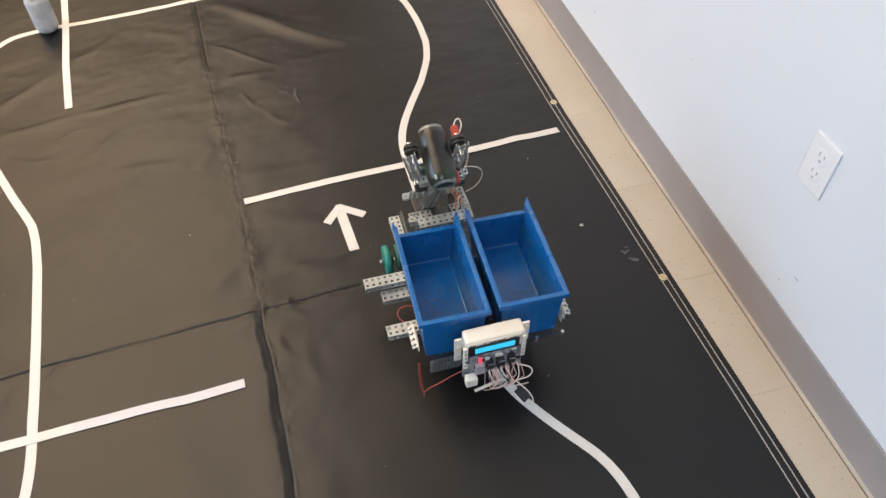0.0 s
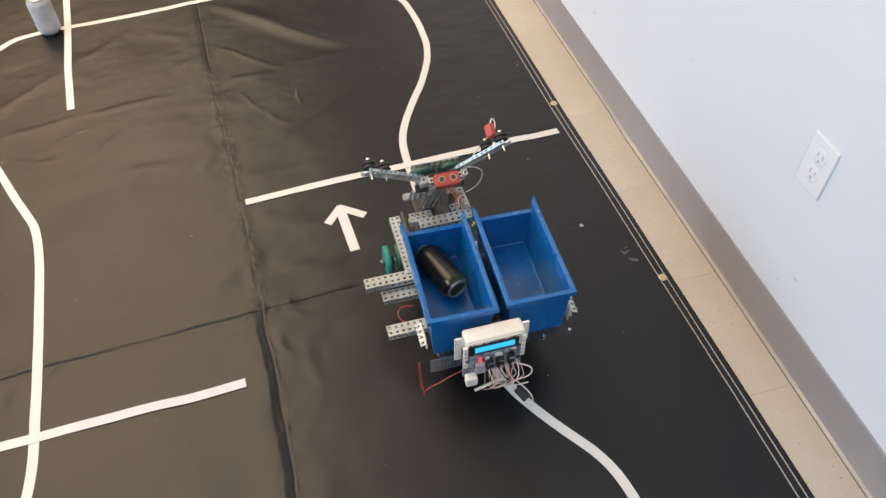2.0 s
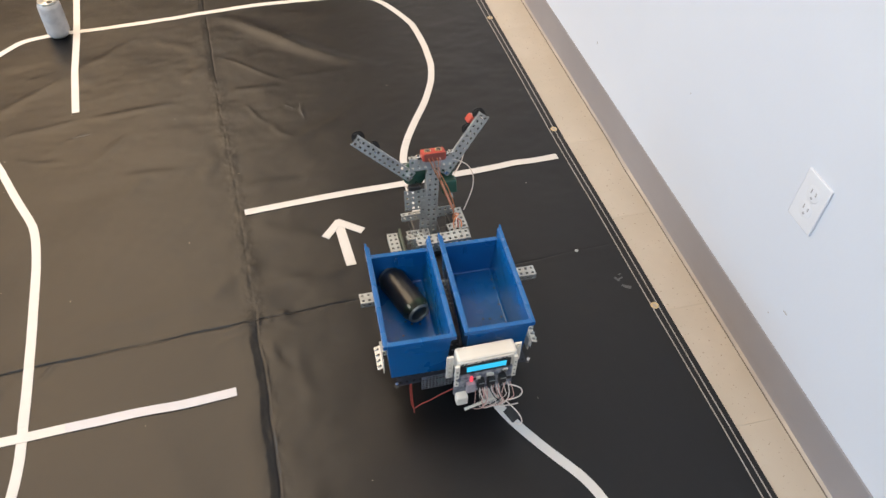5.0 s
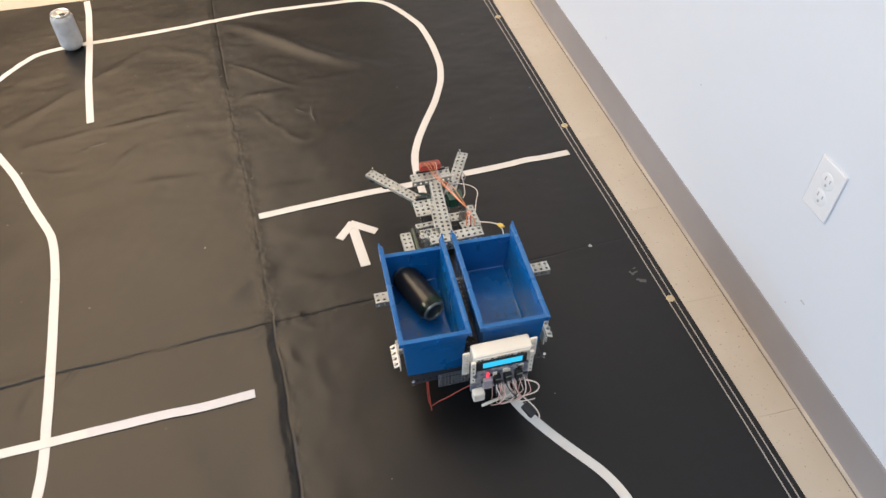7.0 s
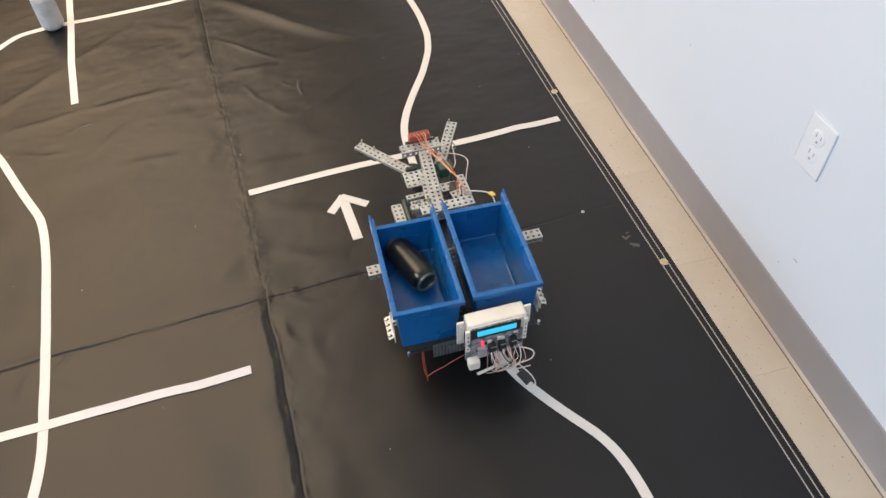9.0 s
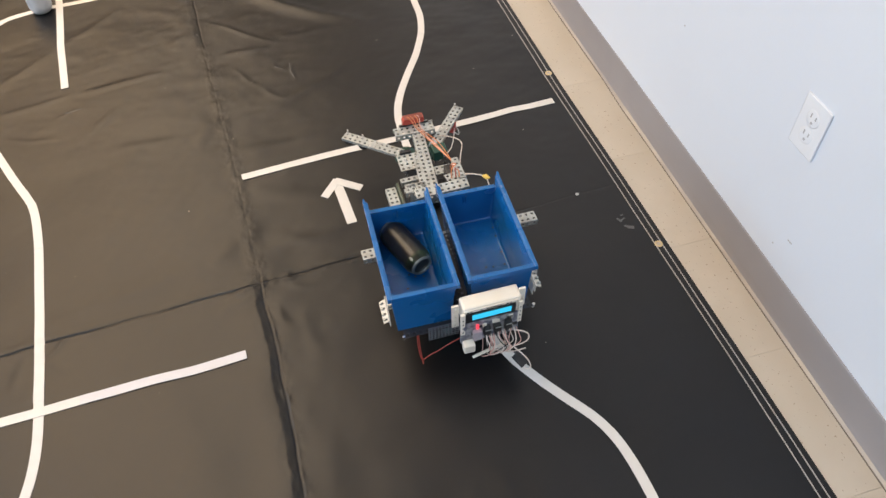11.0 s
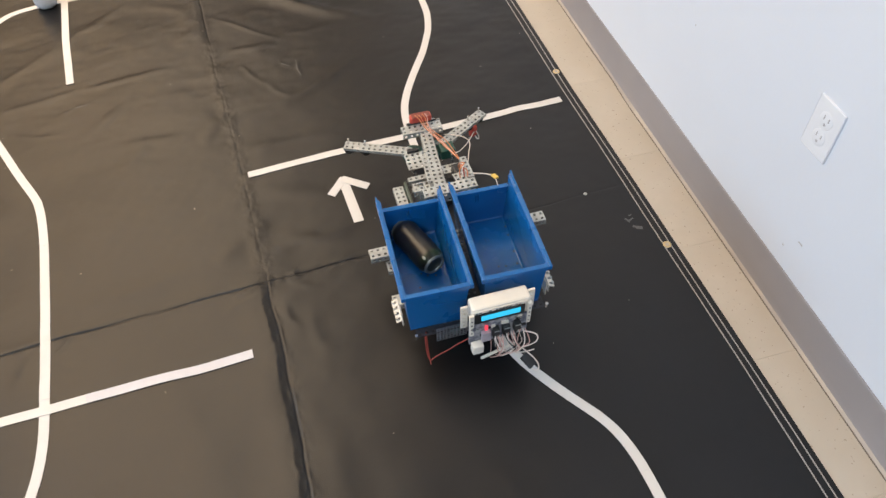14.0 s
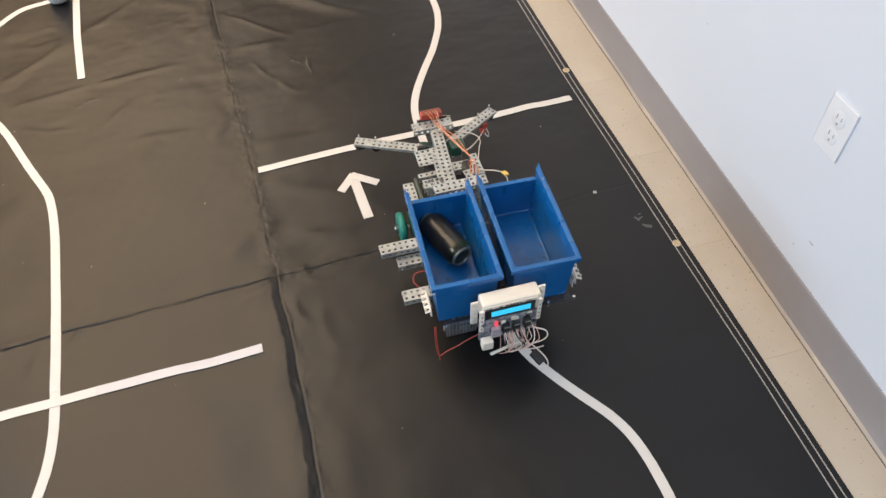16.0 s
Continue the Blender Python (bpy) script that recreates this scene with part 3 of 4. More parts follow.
def marks():
    bm = bmesh.new()
    z = float(mat_z(0.5005, 1.103))
    lathe(bm, [(0.0045, z - 0.001), (0.0045, z + 0.0006), (0.0025, z + 0.0009), (0, z + 0.0004)], 16)
    for v in bm.verts:
        v.co += Vector((0.5005, 1.103, 0))
    part("rivet", bm, M_STEEL, floor_mat, "small pale rivet on the fold")
    for line, w in (([(0.5585, 1.004), (0.5645, 0.991)], 0.005), ([(0.5635, 0.995), (0.5765, 1)], 0.004), ([(0.5695, 1.009), (0.5775, 1.011)], 0.003), ([(0.5655, 0.978), (0.5745, 0.97)], 0.006), ([(0.5705, 0.972), (0.5845, 0.966)], 0.009)):
        bm = bmesh.new()
        ribbon(bm, line, w, 0.0001, 0.0002, step=0.004)
        part("scuff", bm, M_SCUFF_GLINT, floor_mat, "pale rubbed scuff")
    # Pale ribbons on crease ridges: the light they catch, put into colour.
    for line, w in (([(-0.706, 1.793), (-0.682, 1.7965), (-0.659, 1.801)], 0.0022), ([(-0.128, 1.826), (-0.108, 1.806)], 0.0024), ([(-0.086, 1.830), (-0.089, 1.790), (-0.082, 1.755)], 0.0018)):
        bm = bmesh.new()
        ribbon(bm, line, w, 0.0001, 0.0002, step=0.004)
        part("crease_glint", bm, M_SCUFF_GLINT, floor_mat, "pale line painted as light on a crease")
    rnd = random.Random(11)
    bm = bmesh.new()
    for _ in range(48):
        x, y = rnd.uniform(-1.0, 0.6), rnd.uniform(0.35, 2.5)
        r = rnd.uniform(0.0006, 0.0014)
        box(bm, -r, r, -r * 0.6, r * 0.6, 0.0, r * 0.5, m=pose(x, y, float(mat_z(x, y)) + 0.0001, 0, 0, rnd.uniform(0, 180)))
    tagged(part("lint", bm, M_LINT, floor_mat), "scattered pale specks of lint", kind="stuff")


marks()


# ---- wall outlet ----
def outlet():
    """A duplex socket plate, standing 5 mm off the wall."""
    yc, zc = 0.777, 0.421
    top = new("wall_outlet")
    tagged(top, "white duplex socket plate fixed on the wall", "outlet")
    top.matrix_basis = pose(XW, yc, zc)
    bm = bmesh.new()
    box(bm, -0.0034, 0.0, -0.0345, 0.0345, -0.0545, 0.0545, 0.0029)
    part("plate", bm, M_OUTLET, top)
    for s in (-1, 1):
        bm = bmesh.new()
        lathe(bm, [(0.0165, 0.0), (0.0165, 0.0034), (0.0150, 0.0038), (0, 0.0038)], 28)
        bmesh.ops.transform(bm, matrix=pose(0, 0, s * 0.0183, 0, -90, 0), verts=bm.verts)
        bmesh.ops.recalc_face_normals(bm, faces=bm.faces)
        rec = part("receptacle", bm, M_OUTLET, top)
        bm = bmesh.new()
        for dy, h in ((0.0062, 0.0045), (-0.0062, 0.0038)):
            box(bm, -0.0041, -0.0036, dy - 0.0013, dy + 0.0013, s * 0.0183 + 0.004 - h, s * 0.0183 + 0.004 + h)
        cyl(bm, (-0.0041, 0, s * 0.0183 - 0.0085), (-0.0036, 0, s * 0.0183 - 0.0085), 0.0028, 12)
        part("slots", bm, M_SOCKET, rec)
    bm = bmesh.new()
    cyl(bm, (-0.0041, 0, 0), (-0.0030, 0, 0), 0.003, 14)
    part("screw", bm, M_OUTLET, top)


outlet()


# ---- cans ----
def can(name, label, body, m, dents=0.0, slim=1.0):
    """A drinks can: domed base, straight body, shouldered neck, recessed lid with a tab."""
    top = new(name)
    tagged(top, label, "can")
    top.matrix_basis = m
    bm = bmesh.new()
    lathe(bm, [(0, 0.010), (0.0150, 0.008), (0.0205, 0.004), (0.0222, 0.0), (0.0248, 0.0004), (0.0268, 0.0045), (0.0318, 0.013), *[(0.0330, 0.019 + 0.006 * k) for k in range(15)], (0.0322, 0.107), (0.0285, 0.115), (0.0268, 0.1175)], 56, [2, 2, 1, 1, 1, 3, 3] + [0] * 16 + [1])
    for v in bm.verts:
        if dents and 0.013 < v.co.z < 0.108:
            a = math.atan2(v.co.y, v.co.x)
            k = 1 + dents * float(lumps(5 * math.cos(a), 5 * math.sin(a) + 9 * v.co.z, 1.3, 4) + 0.7 * lumps(v.co.z + 0.01 * math.sin(2 * a), v.co.z, 0.009, 6))
            v.co.x, v.co.y = v.co.x * k, v.co.y * k
    part("body", bm, [body, M_RING, M_DOME, M_GLINT_BAND if dents else body], top)
    bm = bmesh.new()
    lathe(bm, [(0.0268, 0.1175), (0.0272, 0.1205), (0.0264, 0.1215), (0.0256, 0.1205), (0.0250, 0.1165), (0.0236, 0.1160), (0.0228, 0.1175), (0, 0.1178)], 44)
    part("lid", bm, M_RING if dents else M_ALU, top, "bare aluminium lid")
    bm = bmesh.new()
    box(bm, -0.007, 0.007, -0.004, 0.018, 0.1182, 0.1195, 0.0005)
    part("pull_tab", bm, M_ALU, top)
    bm = bmesh.new()
    lathe(bm, [(0.0085, 0.1180), (0.0085, 0.1184), (0, 0.1184)], 18)
    bmesh.ops.transform(bm, matrix=Matrix.Translation((0, -0.012, 0)), verts=bm.verts)
    part("opening", bm, M_SLOT, top)
    for ob in top.children:
        ob.data.transform(Matrix.Diagonal((slim, slim, 1, 1)))
    return top


can("drinks_can", "opened pale silver drinks can standing on the tape track", M_CANWHITE, pose(-0.789, 2.340, float(mat_z(-0.789, 2.340)) + 0.0012, 0, 0, 35), slim=1.04)
black_can = can("drinks_can", "black painted drinks can dropped into the bin", M_CANBLACK, pose(0, 0, 0), 0.014, 0.87)

# ---- the robot ----
BX, BY = 0.13, 0.95
robot = new("robot")
tagged(robot, "small perforated steel robot with two blue bins and a claw", "robot")
robot.matrix_basis = pose(BX, BY, 0)
IN = Matrix.Translation((-BX, -BY, 0))
RIM, BED = 0.24, 0.121


def rpart(name, bm, mats, label="", soft=False, parent=None):
    """A part of the robot, its mesh given in world places."""
    bmesh.ops.transform(bm, matrix=IN, verts=bm.verts)
    return part(name, bm, mats, parent or robot, label, soft=soft)


def bin_mesh(x0, x1, y0, y1):
    """A hopper bin: tapered tub with thick walls, a rolled rim and a lower front lip whose cheeks rise to points."""
    bm = bmesh.new()
    t, tp = 0.0026, 0.006
    low = [(x0 + 0.008 + tp, y0 + 0.007 + tp), (x1 - 0.008 - tp, y0 + 0.007 + tp), (x1 - 0.008 - tp, y1 - 0.004), (x0 + 0.008 + tp, y1 - 0.004)]
    up = [(x0 + 0.007, y0 + 0.007), (x1 - 0.007, y0 + 0.007), (x1 - 0.007, y1), (x0 + 0.007, y1)]
    lip, ch = 0.026, 0.030  # drop of the front lip and length of the cheek's slope

    def ring(inset, floor_z):
        c = 1 if inset else 0
        i = t * c
        b = [(low[0][0] + i, low[0][1] + i), (low[1][0] - i, low[1][1] + i), (low[2][0] - i, low[2][1] - i), (low[3][0] + i, low[3][1] - i)]
        u = [(up[0][0] + i, up[0][1] + i), (up[1][0] - i, up[1][1] + i), (up[2][0] - i, up[2][1] - i), (up[3][0] + i, up[3][1] - i)]
        B = [bm.verts.new((*p, floor_z)) for p in b]
        U = [bm.verts.new((*u[0], RIM)), bm.verts.new((*u[1], RIM)), bm.verts.new((u[2][0], u[2][1], RIM)), bm.verts.new((u[2][0], u[2][1] - 0.004, RIM - lip)), bm.verts.new((u[3][0], u[3][1] - 0.004, RIM - lip)), bm.verts.new((u[3][0], u[3][1], RIM))]
        return B, U

    oB, oU = ring(False, BED)
    iB, iU = ring(True, BED + t)
    for B, U, flip in ((oB, oU, False), (iB, iU, True)):
        faces = [(B[0], B[1], U[1], U[0]), (B[1], B[2], U[3], U[2], U[1]), (B[2], B[3], U[4], U[3]), (B[3], B[0], U[0], U[5], U[4]), (B[3], B[2], B[1], B[0])]
        for f in faces:
            bm.faces.new(f[::-1] if flip else f)
    for k in range(6):
        j = (k + 1) % 6
        bm.faces.new((oU[k], oU[j], iU[j], iU[k]))
    bottom = set(iB)
    seams = [e for e in bm.edges if len(bottom & set(e.verts)) == 2 or (len(bottom & set(e.verts)) == 1 and set(e.verts) & set(iU))]
    bmesh.ops.bevel(bm, geom=seams, offset=0.0035, segments=3, affect="EDGES", profile=0.5)
    # rolled rim: a flange round the two sides, the back and the front lip
    f = 0.0075
    box(bm, x0, x0 + f, y0, y1 + 0.001, RIM - 0.009, RIM + 0.0015, 0.001)
    box(bm, x1 - f, x1, y0, y1 + 0.001, RIM - 0.009, RIM + 0.0015, 0.001)
    box(bm, x0 + f, x1 - f, y0, y0 + f, RIM - 0.010, RIM + 0.001, 0.001)
    box(bm, x0 + 0.009, x1 - 0.009, y1 - 0.009, y1 + 0.001, RIM - lip - 0.005, RIM - lip + 0.001, 0.001)
    for xs in (x0 + 0.001, x1 - 0.0045):
        a = [bm.verts.new((xs + dx, y, z)) for dx in (0, 0.0035) for y, z in ((y1 - ch, RIM), (y1 + 0.004, RIM + 0.006), (y1 + 0.003, RIM - lip))]
        for q in ((0, 1, 2), (5, 4, 3), (0, 3, 4, 1), (1, 4, 5, 2), (2, 5, 3, 0)):
            bm.faces.new([a[k] for k in q])
    bmesh.ops.recalc_face_normals(bm, faces=bm.faces)
    return bm


def bin_details(parent, holes, slots, tab):
    z = BED + 0.0030
    for x, y in holes:
        bm = bmesh.new()
        cyl(bm, (x, y, z - 0.0006), (x, y, z + 0.0002), 0.0024, 10)
        rpart("drilled_hole", bm, M_SLOT, parent=parent)
    for x, y in slots:
        for k in range(2):
            bm = bmesh.new()
            box(bm, x + 0.006 * k, x + 0.0012 + 0.006 * k, y - 0.007, y + 0.007, z - 0.0006, z)
            rpart("moulded_slot", bm, M_BLUEDARK, parent=parent)
    bm = bmesh.new()
    for k in range(2):
        box(bm, tab + 0.005 * k, tab + 0.0022 + 0.005 * k, 0.991, 0.998, 0.186, 0.206, 0.0006, m=None)
    rpart("moulded_tab", bm, M_BLUE, parent=parent)


BINS = []
SKEW = -1.9  # the bins sit a little askew on the tray
for bx, holes, slots, tab in (
    (0.0368, [(0.045, 0.912), (0.034, 0.893), (0.070, 0.911), (0.061, 0.881), (0.045, 0.885), (0.023, 0.86), (0.076, 0.973), (-0.012, 0.862)], [], 0.034),
    (0.1855, [(0.238, 0.973), (0.235, 0.963), (0.233, 0.939), (0.230, 0.895), (0.226, 0.863), (0.202, 0.863), (0.188, 0.866), (0.170, 0.848), (0.232, 0.848)], [(0.183, 0.938), (0.180, 0.848)], 0.178),
):
    turn = Matrix.Translation((bx, 0.879, 0)) @ pose(0, 0, 0, 0, 0, SKEW) @ Matrix.Translation((-bx, -0.879, 0))
    tub = bin_mesh(bx - 0.0665, bx + 0.0665, 0.756, 1.001)
    bmesh.ops.transform(tub, matrix=turn, verts=tub.verts)
    b = rpart("storage_bin", tub, M_BLUE, "blue plastic hopper bin with a low front lip")
    bin_details(b, holes, slots, tab)
    BINS.append(b)


BRACKETS = ((-0.0365, 0.8015, 4, -1), (0.2630, 0.7920, 3, 1))  # x, y, holes, outward side


def tray():
    """The perforated carriage that both bins ride on."""
    bm = bmesh.new()
    perforated(bm, 20, 18, pose(0.117, 0.866, BED - 0.0022), mat=0)
    t = rpart("slide_tray", bm, M_TRAY, "perforated sliding tray under the bins, darkened for shade")
    for k in range(6):
        bm = bmesh.new()
        cyl(bm, (-0.012 + 0.052 * k, 0.7545, BED - 0.009), (-0.012 + 0.052 * k, 0.7545, BED + 0.002), 0.0032, 8)
        rpart("tray_bolt", bm, M_BOLT, parent=t)
    for x, y, n, s in BRACKETS:
        bm = bmesh.new()
        m = pose(x, y, 0.150, 0, 0, SKEW)
        perforated(bm, 1, n, m @ pose(0, 0, 0, 0, s * 25, 0), thick=0.002)
        perforated(bm, 1, n, m @ pose(-s * 0.006, 0, -0.009, 0, 90, 0))
        for k in range(n):
            cyl(bm, m @ Vector((s * 0.002, (k - (n - 1) / 2) * PITCH, -0.004)), m @ Vector((s * 0.004, (k - (n - 1) / 2) * PITCH, 0.004)), 0.0030, 8, 1)
        box(bm, -s * 0.008, -s * 0.0065, -0.012, 0.012, -0.034, 0.0, m=m)
        rpart("bracket", bm, [M_WHITE, M_STEEL], "white angle bracket", parent=t)
    return t


TRAY = tray()


def chassis():
    for n, x, y, z in ((30, 0.145, 0.975, 0.117), (25, 0.143, 0.949, 0.098), (25, 0.134, 0.860, 0.100)):
        bm = bmesh.new()
        channel(bm, n, 2, pose(x, y, z))
        rpart("cross_rail", bm, M_STEEL)
    for x in (0.078, 0.215):
        bm = bmesh.new()
        channel(bm, 20, 2, pose(x, 0.93, 0.080, 0, 0, 90))
        rpart("side_rail", bm, M_STEEL)
    bm = bmesh.new()
    channel(bm, 13, 2, pose(0.055, 1.060, 0.120, 0, 0, 90) @ Matrix.Diagonal((1, 0.86, 1, 1)))
    rpart("upper_rail", bm, M_STEEL)
    bm = bmesh.new()
    box(bm, 0.069, 0.074, 1.00, 1.142, 0.085, 0.134, 0.001)
    rpart("rail_insert", bm, M_OLIVE, "dull grey green strip standing beside the rail")
    bm = bmesh.new()
    perforated(bm, 9, 6, pose(0.065, 0.752, 0.111, 90, 0, 0), pitch=0.0066, hole=0.0022)
    box(bm, 0.094, 0.104, 0.7515, 0.7525, 0.100, 0.125)
    rpart("rear_plate", bm, M_DARKSTEEL, "dark perforated plate hanging at the back")
    bm = bmesh.new()
    box(bm, 0.062, 0.235, 0.80, 1.06, 0.060, 0.068, 0.002)
    rpart("base_plate", bm, M_DARKSTEEL)


chassis()


def wheel(x, y, s):
    bm = bmesh.new()
    prof = [(0.010, -0.008), (0.026, -0.008), (0.033, -0.0066), (0.0352, -0.003), (0.0352, 0.003), (0.033, 0.0066), (0.026, 0.008), (0.010, 0.008)]
    lathe(bm, prof, 36)
    bmesh.ops.transform(bm, matrix=pose(x, y, 0.0395, 0, 90, 0), verts=bm.verts)
    bmesh.ops.recalc_face_normals(bm, faces=bm.faces)
    w = rpart("wheel", bm, M_GREEN, "green plastic wheel")
    bm = bmesh.new()
    lathe(bm, [(0, -0.0125), (0.011, -0.0125), (0.011, 0.0125), (0, 0.0125)], 18)
    bmesh.ops.transform(bm, matrix=pose(x, y, 0.0395, 0, 90, 0), verts=bm.verts)
    bmesh.ops.recalc_face_normals(bm, faces=bm.faces)
    rpart("hub", bm, M_DKGREEN, parent=w)
    bm = bmesh.new()
    cyl(bm, (x - s * 0.017, y, 0.0395), (x + s * 0.05, y, 0.0395), 0.0032, 8)
    cyl(bm, (x - s * 0.017, y, 0.0395), (x - s * 0.0125, y, 0.0395), 0.0055, 10)
    rpart("axle", bm, M_BOLT, parent=w)


def drive_gear(x, y):
    """A spur gear behind the wheel."""
    bm = bmesh.new()
    lathe(bm, [(0.006, -0.004), (0.029, -0.004), (0.029, 0.004), (0.006, 0.004)], 72)
    for v in bm.verts:
        r = math.hypot(v.co.x, v.co.y)
        if r > 0.02 and int(math.atan2(v.co.y, v.co.x) / (2 * math.pi) * 72 + 72.5) % 2:
            v.co.x, v.co.y = v.co.x * 0.92, v.co.y * 0.92
    bmesh.ops.transform(bm, matrix=pose(x, y, 0.060, 0, 90, 0), verts=bm.verts)
    bmesh.ops.recalc_face_normals(bm, faces=bm.faces)
    rpart("drive_gear", bm, M_GEAR, "dark green plastic spur gear")


for gx in (0.046, 0.245):
    drive_gear(gx, 1.078)
for wx, wy, s in ((0.024, 1.09, 1), (0.266, 1.09, -1), (0.088, 0.83, 1), (0.200, 0.83, -1)):
    wheel(wx, wy, s)


# ---- tower, arm and claw ----
PX, PY, PZ = 0.152, 1.146, 0.140


def tower():
    bm = bmesh.new()
    channel(bm, 9, 2, pose(0.146, 1.040, 0.194, 0, 0, 1))
    rpart("tower_crossbar", bm, M_STEEL)
    bm = bmesh.new()
    channel(bm, 7, 1, pose(0.158, 1.046, 0.168, 0, 0, 1))
    rpart("tower_crossbar", bm, M_STEEL)
    for x in (0.100, 0.208):
        bm = bmesh.new()
        channel(bm, 8, 2, pose(x, 1.072, 0.128, 0, 90, 0))
        rpart("tower_upright", bm, M_STEEL)
    bm = bmesh.new()
    channel(bm, 5, 1, pose(0.200, 1.096, 0.186, 0, 0, 91))
    perforated(bm, 3, 2, pose(0.186, 1.082, 0.176, 0, 0, 8))
    rpart("tower_side", bm, M_STEEL)
    bm = bmesh.new()
    channel(bm, 3, 1, pose(0.094, 1.075, 0.172, 0, 0, 3))
    rpart("tower_bracket", bm, M_STEEL)
    bm = bmesh.new()
    perforated(bm, 4, 2, pose(0.112, 1.125, 0.125))
    rpart("tower_plate", bm, M_STEEL)
    for k in range(4):
        o = (0.0, 0.009, 0.005, 0.016)[k]
        wire("tower_wire", [(0.176 + o - BX, 1.065 - BY, 0.190), (0.174 + o * 1.5 - BX, 1.075 + 0.5 * o - BY, 0.208 - 0.8 * o), (0.198 - o * 0.7 - BX, 1.095 - BY, 0.200 - o), (0.186 + o * 0.4 - BX, 1.120 - BY, 0.180), (0.192 - BX, 1.13 - BY, 0.150)], 0.0012, (M_WIRE_ORANGE, M_WIRE_RED, M_WIRE_WHITE)[k % 3], robot)
    bm = bmesh.new()
    box(bm, 0.180, 0.214, 1.105, 1.150, 0.105, 0.150, 0.003)
    rpart("motor", bm, M_BLACK, "black motor case")
    # Added black boxes: they darken the space under the tower and hide the tape.
    bm = bmesh.new()
    box(bm, 0.098, 0.218, 1.030, 1.190, 0.018, 0.070, 0.004)
    box(bm, 0.108, 0.170, 1.100, 1.215, 0.071, 0.098, 0.004)
    rpart("dark_filler", bm, M_BLACK, "black filler boxes for the dark under the claw tower")


tower()

def beam():
    bm = bmesh.new()
    channel(bm, 16, 2, pose(-0.003, 0.047, 0.0, 0, 0, 85.5))
    perforated(bm, 7, 1, pose(-0.024, 0.020, -0.001, 0, 0, 85.5))
    return part("arm", bm, M_STEEL, robot, "perforated steel swinging arm")


ARM = beam()


def apart(name, bm, mats, label="", parent=None, m=None):
    return part(name, bm, mats, parent or ARM, label, m)


def arm():
    """The swinging arm in its own space: x across, y along it, z up when it lies level."""
    bm = bmesh.new()
    channel(bm, 7, 2, pose(-0.002, 0.146, 0.003), pitch=0.0135)
    apart("claw_crossbar", bm, M_STEEL)
    bm = bmesh.new()
    perforated(bm, 4, 4, pose(-0.037, 0.054, -0.008))
    channel(bm, 4, 1, pose(-0.045, 0.006, -0.014, 0, 0, 2))
    perforated(bm, 3, 2, pose(0.030, 0.012, -0.012))
    apart("claw_plate", bm, M_STEEL)
    bm = bmesh.new()
    perforated(bm, 8, 2, pose(-0.004, 0.114, -0.049))
    apart("lower_plate", bm, M_STEEL)
    for x, y in ((-0.045, 0.06), (-0.03, 0.085), (0.030, 0.085), (0.045, 0.05)):
        bm = bmesh.new()
        cyl(bm, (x, y, -0.058), (x, y, -0.004), 0.003, 8)
        apart("standoff", bm, M_BOLT)
    bm = bmesh.new()
    box(bm, -0.024, 0.027, 0.160, 0.178, -0.005, 0.021, 0.003)
    apart("distance_sensor", bm, M_RED, "red twin-eyed distance sensor")
    for x in (-0.0105, 0.0135):
        bm = bmesh.new()
        cyl(bm, (x, 0.178, 0.008), (x, 0.1795, 0.008), 0.0075, 20, 0)
        cyl(bm, (x, 0.1795, 0.008), (x, 0.1800, 0.008), 0.0052, 20, 1)
        apart("sensor_eye", bm, [M_BRASS, M_SLOT])
    bm = bmesh.new()
    box(bm, -0.031, 0.035, 0.1595, 0.1635, -0.013, 0.008, 0.001, 1)
    # Thin brown-red sheet laid over the sensor's red top.
    box(bm, -0.020, 0.024, 0.1600, 0.1780, 0.0212, 0.0224, 0.0006)
    apart("sensor_board", bm, [M_BROWN_RED, M_BLACK])
    for x, z in ((-0.029, 0.002), (0.031, 0.001), (0.043, -0.002)):
        bm = bmesh.new()
        box(bm, x - 0.005, x + 0.005, 0.1640, 0.1662, z - 0.006, z + 0.006, 0.001)
        cyl(bm, (x, 0.1662, z), (x, 0.1676, z), 0.0026, 10, 1)
        apart("sensor_screw", bm, [M_BOLT, M_SLOT])
    for x in (-0.033, 0.028):
        bm = bmesh.new()
        lathe(bm, [(0, -0.005), (0.027, -0.005), (0.027, 0.005), (0, 0.005)], 30)
        bmesh.ops.transform(bm, matrix=pose(x, 0.104, -0.036), verts=bm.verts)
        bmesh.ops.recalc_face_normals(bm, faces=bm.faces)
        apart("claw_gear", bm, M_DKGREEN, "dark green claw gear")
    bm = bmesh.new()
    box(bm, 0.022, 0.056, 0.060, 0.092, -0.030, -0.004, 0.003)
    apart("claw_motor", bm, M_DKGREEN, "dark green claw motor")
    bm = bmesh.new()
    box(bm, -0.052, -0.026, 0.080, 0.090, -0.018, -0.002, 0.002)
    apart("limit_switch", bm, M_BLACK)
    for k in range(5):
        wire("ribbon_lead", [(-0.006 + 0.004 * k, 0.150, -0.006), (-0.010 + 0.004 * k, 0.110, -0.016), (-0.016 + 0.005 * k, 0.060, -0.020 - 0.001 * k), (-0.010 + 0.006 * k, 0.015, -0.024)], 0.0015, M_WIRE_GREY, ARM, "grey sensor lead")
    wire("arm_wire", [(0.050, 0.135, -0.022), (0.078, 0.125, -0.022), (0.096, 0.100, -0.016), (0.094, 0.070, -0.006), (0.080, 0.040, 0.0), (0.070, 0.012, -0.004)], 0.0010, M_WIRE_WHITE, ARM, "pale sensor wire")
